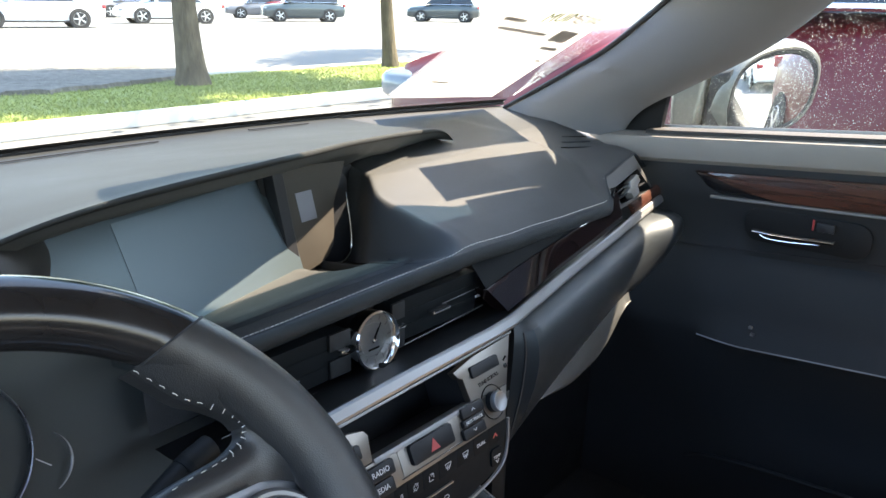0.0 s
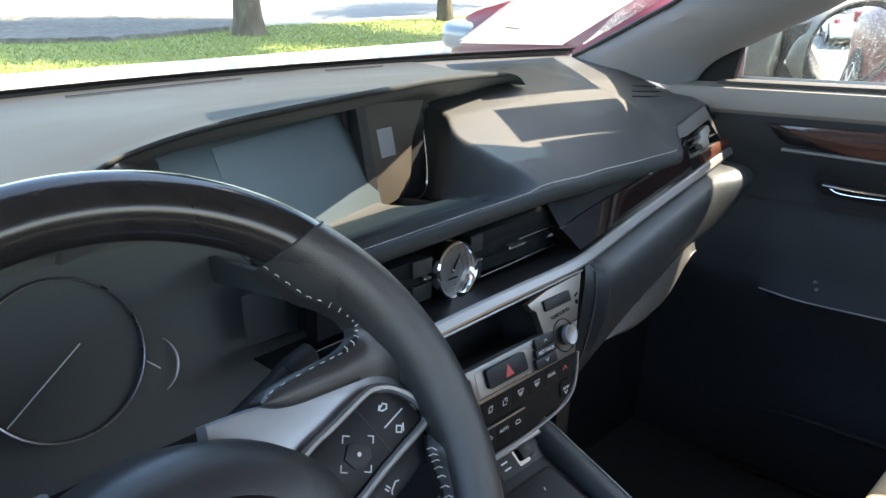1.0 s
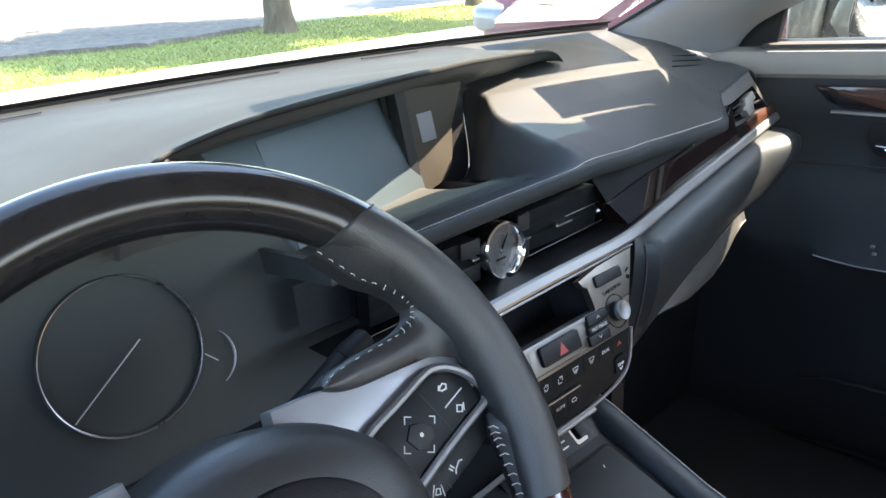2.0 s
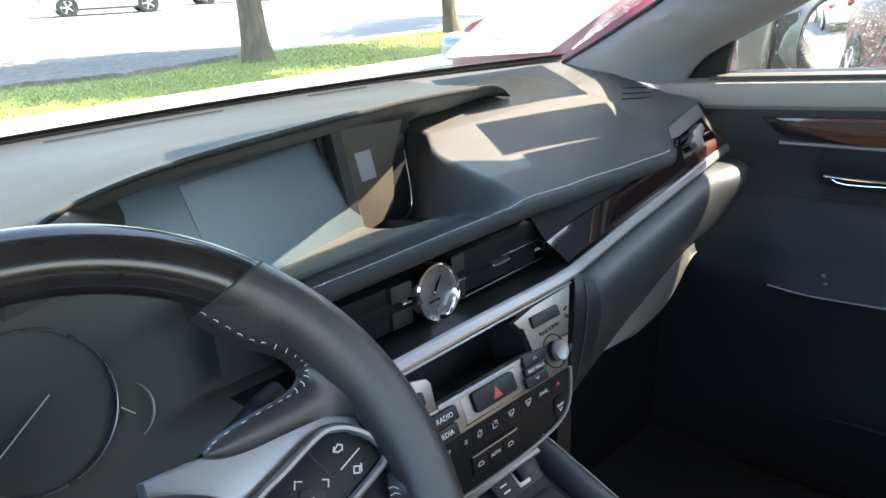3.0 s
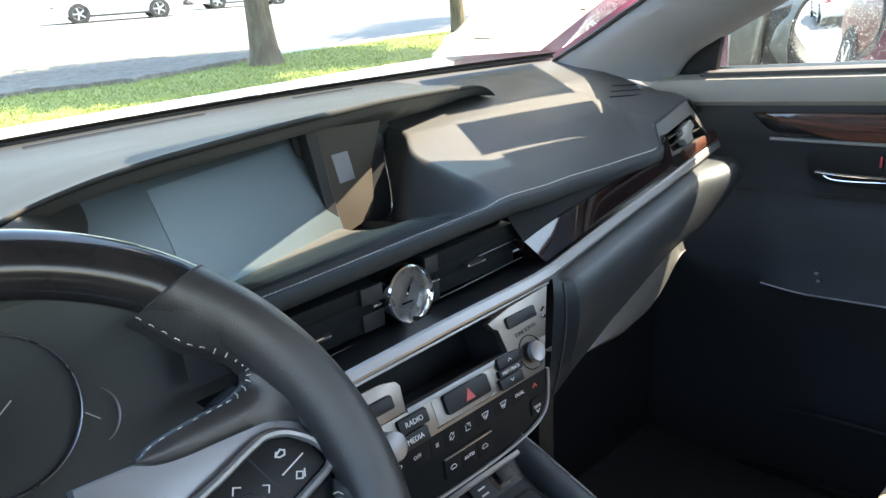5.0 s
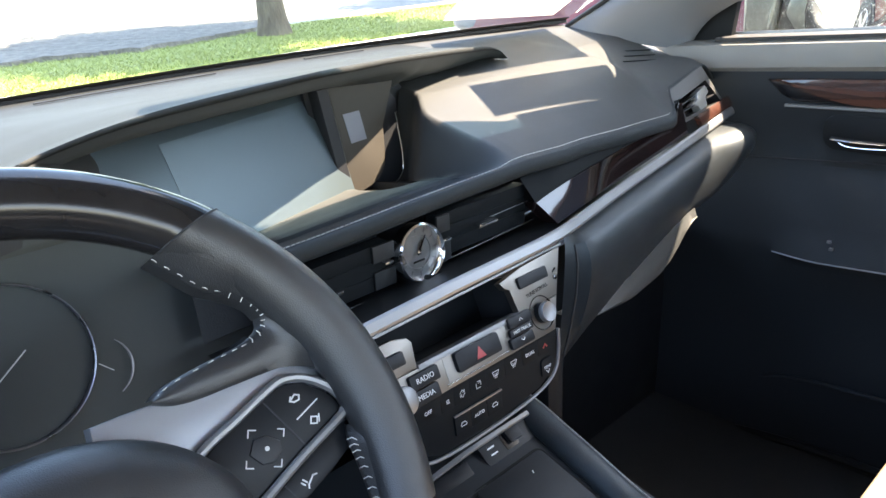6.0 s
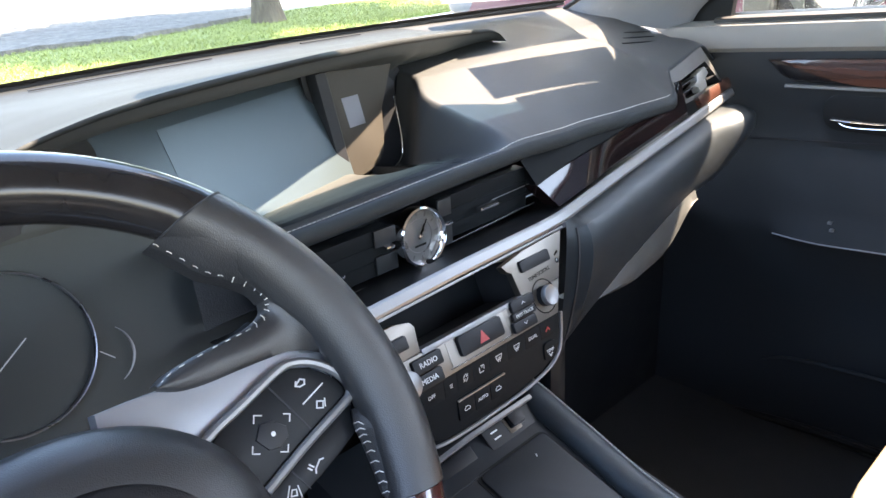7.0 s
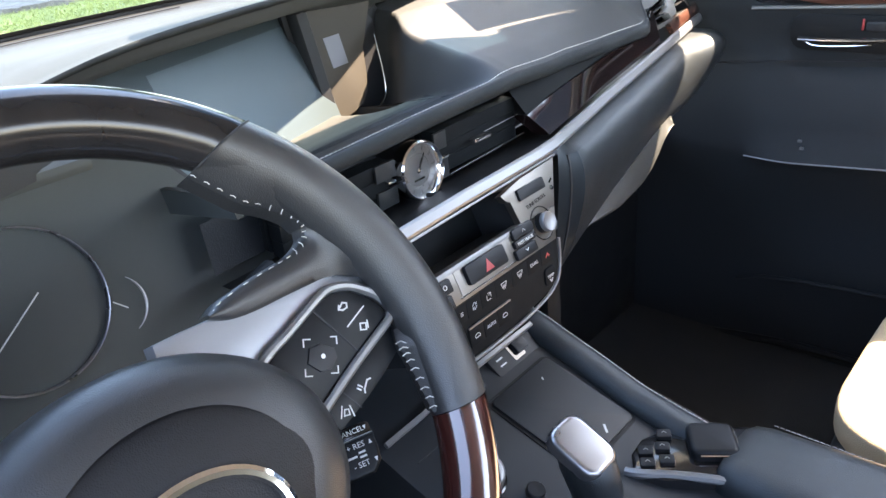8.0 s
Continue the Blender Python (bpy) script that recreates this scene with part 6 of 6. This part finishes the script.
b.faces.new(rings[-1])
solo("mulch_bed", b, M_MULCH, "grey-brown mulch bed in the tree's shade", "ground", kind="structure")
# grass blades
gr = np.random.default_rng(3)
N = 70000
bx, by = gr.uniform(0.5, 16, N), GRASS_Y0 + 0.2 + (GRASS_Y1 - GRASS_Y0 - 0.3) * gr.random(N) ** 1.4
hh, aa, ww = gr.uniform(0.018, 0.042, N), gr.uniform(0, 6.28, N), gr.uniform(0.003, 0.007, N)
lean = gr.normal(0, 0.03, (N, 2))
co = np.zeros((N, 3, 3))
co[:, 0] = np.stack([bx - ww * np.cos(aa), by - ww * np.sin(aa), np.full(N, 0.10)], 1)
co[:, 1] = np.stack([bx + ww * np.cos(aa), by + ww * np.sin(aa), np.full(N, 0.10)], 1)
co[:, 2] = np.stack([bx + lean[:, 0], by + lean[:, 1], 0.10 + hh], 1)
me = bpy.data.meshes.new("grass")
me.from_pydata(co.reshape(-1, 3).tolist(), [], np.arange(3 * N).reshape(-1, 3).tolist())
me.materials.append(M_BLADE)
tagged(new("grass", me), "short bright green grass on the island", "grass", kind="stuff")


def tree(name, x, y, r, h, seed, label, crown_r, crown_z, nleaf, lean, sy=0.55):
    rg = random.Random(seed)
    t = thing(name, (x, y, 0), label, "tree", "trees on the island")
    pts, rad = [], []
    for k in range(14):
        f = k / 13
        pts.append(Vector((x + 0.04 * math.sin(3 * f + seed) - 0.06 * f, y + 0.05 * math.sin(2 * f), 0.08 + h * f)))
        rad.append(r * (1 + 0.40 * math.exp(-f * 14)) * (1 - 0.40 * f))
    part("trunk", tube(pts, rad, 18), M_BARK, t)
    tips = []
    for k in range(11):
        a = rg.uniform(0, 6.28)
        s = pts[8 + k % 6]
        L = crown_r * rg.uniform(0.6, 1.0)
        e = Vector((x + lean[0] + 1.05 * L * math.cos(a), y + lean[1] + sy * L * math.sin(a), crown_z + rg.uniform(-0.5, 1.2)))
        m = s.lerp(e, 0.5) + Vector((rg.uniform(-.2, .2), rg.uniform(-.2, .2), 0.3))
        part("limb", tube(spline([s, m, e], 8), [r * 0.42 * (1 - 0.12 * j) for j in range(8)], 8), M_BARK, t)
        tips += [m, e, m.lerp(e, 0.5)]
    q = np.random.default_rng(seed)
    cen = np.array([tips[i][:] for i in q.integers(0, len(tips), nleaf)]) + q.normal(0, 0.42, (nleaf, 3)) * np.array([1.0, 1.0, 0.7])
    d1 = q.normal(0, 1, (nleaf, 3))
    d1 /= np.linalg.norm(d1, axis=1)[:, None]
    d2 = np.cross(d1, q.normal(0, 1, (nleaf, 3)))
    d2 /= np.linalg.norm(d2, axis=1)[:, None]
    s = q.uniform(0.06, 0.13, nleaf)[:, None]
    quad = np.stack([cen - d1 * s, cen + d2 * s * 0.55, cen + d1 * s, cen - d2 * s * 0.55], 1)
    me = bpy.data.meshes.new("crown")
    me.from_pydata(quad.reshape(-1, 3).tolist(), [], np.arange(4 * nleaf).reshape(-1, 4).tolist())
    me.materials.append(M_LEAF)
    c = new("crown", me)
    c.parent = t
    c.matrix_parent_inverse = Matrix.Translation(-t.location)
    tagged(c, "green leafy crown")
    return t


# lean moves each unseen crown off its trunk to steer its shade
tree("tree", 5.09, 8.27, 0.165, 3.0, 4, "broad leafy tree with rough grey-brown bark on the grass", 2.2, 4.0, 60000, (2.15, -2.2), 1.0)
tree("tree", 9.02, 8.7, 0.115, 3.0, 9, "leafy tree with dark bark on the grass", 1.2, 4.2, 6000, (6.0, 2.5))


def car(name, body_mat, label, L, W, H, belt_z, suv, group):
    """A parked car along its own x axis, nose at +x, standing on z = 0."""
    t = thing(name, (0, 0, 0), label, "car", group)
    hw, hood = W / 2, belt_z - 0.08
    st = [(-L / 2, 0.50, hood - 0.12, 0.80), (-L / 2 + 0.10, 0.32, hood - 0.02, 0.90), (-L / 2 + 0.6, 0.24, hood + 0.04, 0.98), (-0.6, 0.22, belt_z, 1.0), (0.5, 0.22, belt_z - 0.01, 1.0),
          (L / 2 - 1.1, 0.22, hood - 0.01, 0.985), (L / 2 - 0.45, 0.25, hood - 0.06, 0.95), (L / 2 - 0.10, 0.30, hood - 0.14, 0.88), (L / 2, 0.42, hood - 0.24, 0.78)]
    rows = []
    for p in spline([(x, z0, z1) for x, z0, z1, s in st], 40):
        s = table([q[0] for q in st], [q[3] for q in st], p.x) * hw
        z0, z1 = p.y, p.z
        sec = [(-0.0, z1 + 0.03), (-0.55, z1 + 0.02), (-0.90, z1 - 0.03), (-0.985, z1 - 0.12), (-1.0, lerp(z0, z1, 0.5)), (-0.97, lerp(z0, z1, 0.25)), (-0.90, z0), (0, z0 - 0.02)]
        ring = [Vector((p.x, s * a, z)) for a, z in sec] + [Vector((p.x, -s * a, z)) for a, z in sec[-2:0:-1]]
        rows.append(ring)
    b = sheet(rows, close=True)
    b.verts.ensure_lookup_table()
    n = len(rows[0])
    b.faces.new(b.verts[:n])
    b.faces.new(b.verts[-n:])
    body = part("body", b, body_mat, t, angle=50)
    back = -L / 2 + (0.35 if suv else 0.95)
    gh = [(back, belt_z + 0.01, 0.90), (back + (0.35 if suv else 0.75), H - 0.03, 0.74), (-0.2, H, 0.76), (0.35, H - 0.03, 0.75), (1.15, belt_z - 0.03, 0.88)]
    rows = []
    for x, z, s in gh:
        rows.append([Vector((x, hw * s * 0.985, z)), Vector((x, hw * s * 0.5, z + 0.03)), Vector((x, -hw * s * 0.5, z + 0.03)), Vector((x, -hw * s * 0.985, z))])
    part("roof", thicken(sheet(rows[1:4]), 0.03), body_mat, t)
    part("windscreen", sheet(rows[3:5]), M_CARGLASS, t)
    part("rear_window", sheet(rows[0:2]), M_CARGLASS, t)
    for s in (1, -1):
        side = [(back + 0.05, belt_z), (back + (0.38 if suv else 0.75), H - 0.06), (-0.2, H - 0.04), (0.33, H - 0.07), (1.05, belt_z - 0.01)]
        ys = [0.90, 0.745, 0.76, 0.75, 0.885]
        b = bmesh.new()
        top = [b.verts.new((x, s * hw * f * 0.99, z)) for (x, z), f in zip(side, ys)]
        bot = [b.verts.new((x, s * hw * 0.925, belt_z - 0.02)) for x, z in side]
        for k in range(4):
            b.faces.new((top[k], top[k + 1], bot[k + 1], bot[k]))
        part("side_window", b, M_CARGLASS, t)
        for xx in (-0.45,):
            part("door_post", band([Vector((xx, s * hw * 0.935, belt_z - 0.02)), Vector((xx, s * hw * 0.77, H - 0.04))], (1, 0, 0), (0, s, 0), 0.09, 0.02), M_GLOSS, t)
        part("window_line", tube([Vector((x, s * hw * 0.955, belt_z - 0.005)) for x in (back + 0.1, -0.5, 0.4, 1.1)], 0.012, 6), M_CHROME, t)
        part("mirror", box((0.78, s * (hw + 0.07), belt_z + 0.06), (0.12, 0.20, 0.14), 0.04), body_mat, t)
        part("headlight", cushion((L / 2 - 0.13, s * hw * 0.745, hood - 0.245), (0.13, 0.13, 0.062), 0.6, n=10), M_LAMP, t, "clear headlight")
        part("tail_light", box((-L / 2 + 0.06, s * hw * 0.80, hood - 0.08), (0.12, 0.28, 0.14), 0.03), M_RED, t, "red tail light")
        part("sill", box((0, s * hw * 0.93, 0.235), (L * 0.56, 0.10, 0.07), 0.02), M_BLACKRUB, t)
        for xx in (-0.30 * L, 0.30 * L):
            R = Matrix.Translation((xx, s * (hw - 0.11), 0.33)) @ Matrix.Rotation(radians(-90 * s), 4, "X")
            arch = part("wheel_arch", lathe([(0.375, 0.10), (0.375, 0.118), (0.0001, 0.1185)], R, 28), M_BLACKRUB, t)
            wh = part("wheel", lathe([(0.22, 0.0), (0.315, 0.0), (0.33, 0.03), (0.33, 0.10), (0.315, 0.128), (0.235, 0.13)], R, 28, cap=False), M_TYRE, t)
            part("rim", lathe([(0.235, 0.120), (0.225, 0.130), (0.215, 0.105), (0.0001, 0.100)], R, 28), M_RIM, wh)
            for k in range(5):
                part("rim_spoke", box((0.12, 0, 0.118), (0.20, 0.050, 0.022), 0.006, R @ Matrix.Rotation(radians(72 * k), 4, "Z")), M_RIM, wh)
    part("grille", box((L / 2 - 0.03, 0, hood - 0.38), (0.05, W * 0.55, 0.16), 0.02), M_GLOSS, t)
    part("bumper", box((L / 2 - 0.05, 0, 0.40), (0.14, W * 0.80, 0.16), 0.05), body_mat, t)
    return t


red = car("parked_car", P_RED, "dark red parked car wet with rain beside the window", 4.7, 1.84, 1.58, 1.14, False, "parked cars")
red.matrix_basis = pose(2.60, -0.55, 0, 0, 0, 90)
white = car("parked_car", P_WHITE, "white sedan parked across the lot", 4.7, 1.80, 1.44, 0.93, False, "parked cars")
white.matrix_basis = pose(12.6, 30.3, 0, 0, 0, 163)
copy_thing(white, pose(20.05, 33.5, 0, 0, 0, 163))
suv = car("parked_car", P_DARK, "dark green sport utility vehicle parked across the lot", 4.4, 1.80, 1.62, 1.02, True, "parked cars")
suv.matrix_basis = pose(28.4, 34.0, 0, 0, 0, 148)
copy_thing(suv, pose(37.4, 31.5, 0, 0, 0, 122))
grey = car("parked_car", P_GREY, "grey sedan parked across the lot", 4.6, 1.80, 1.45, 0.93, False, "parked cars")
grey.matrix_basis = pose(24.0, 44.0, 0, 0, 0, 165)
copy_thing(grey, pose(31.0, 41.0, 0, 0, 0, 150))
copy_thing(red, pose(7.4, 33.0, 0, 0, 0, -90))
copy_thing(red, pose(33.0, 40.0, 0, 0, 0, 180))
copy_thing(white, pose(2.62 + 0.3, -9.0, 0, 0, 0, -90))
copy_thing(white, pose(5.6, -9.3, 0, 0, 0, -90))
copy_thing(red, pose(8.6, -9.0, 0, 0, 0, -90))
copy_thing(grey, pose(5.7, -0.6, 0, 0, 0, 90))
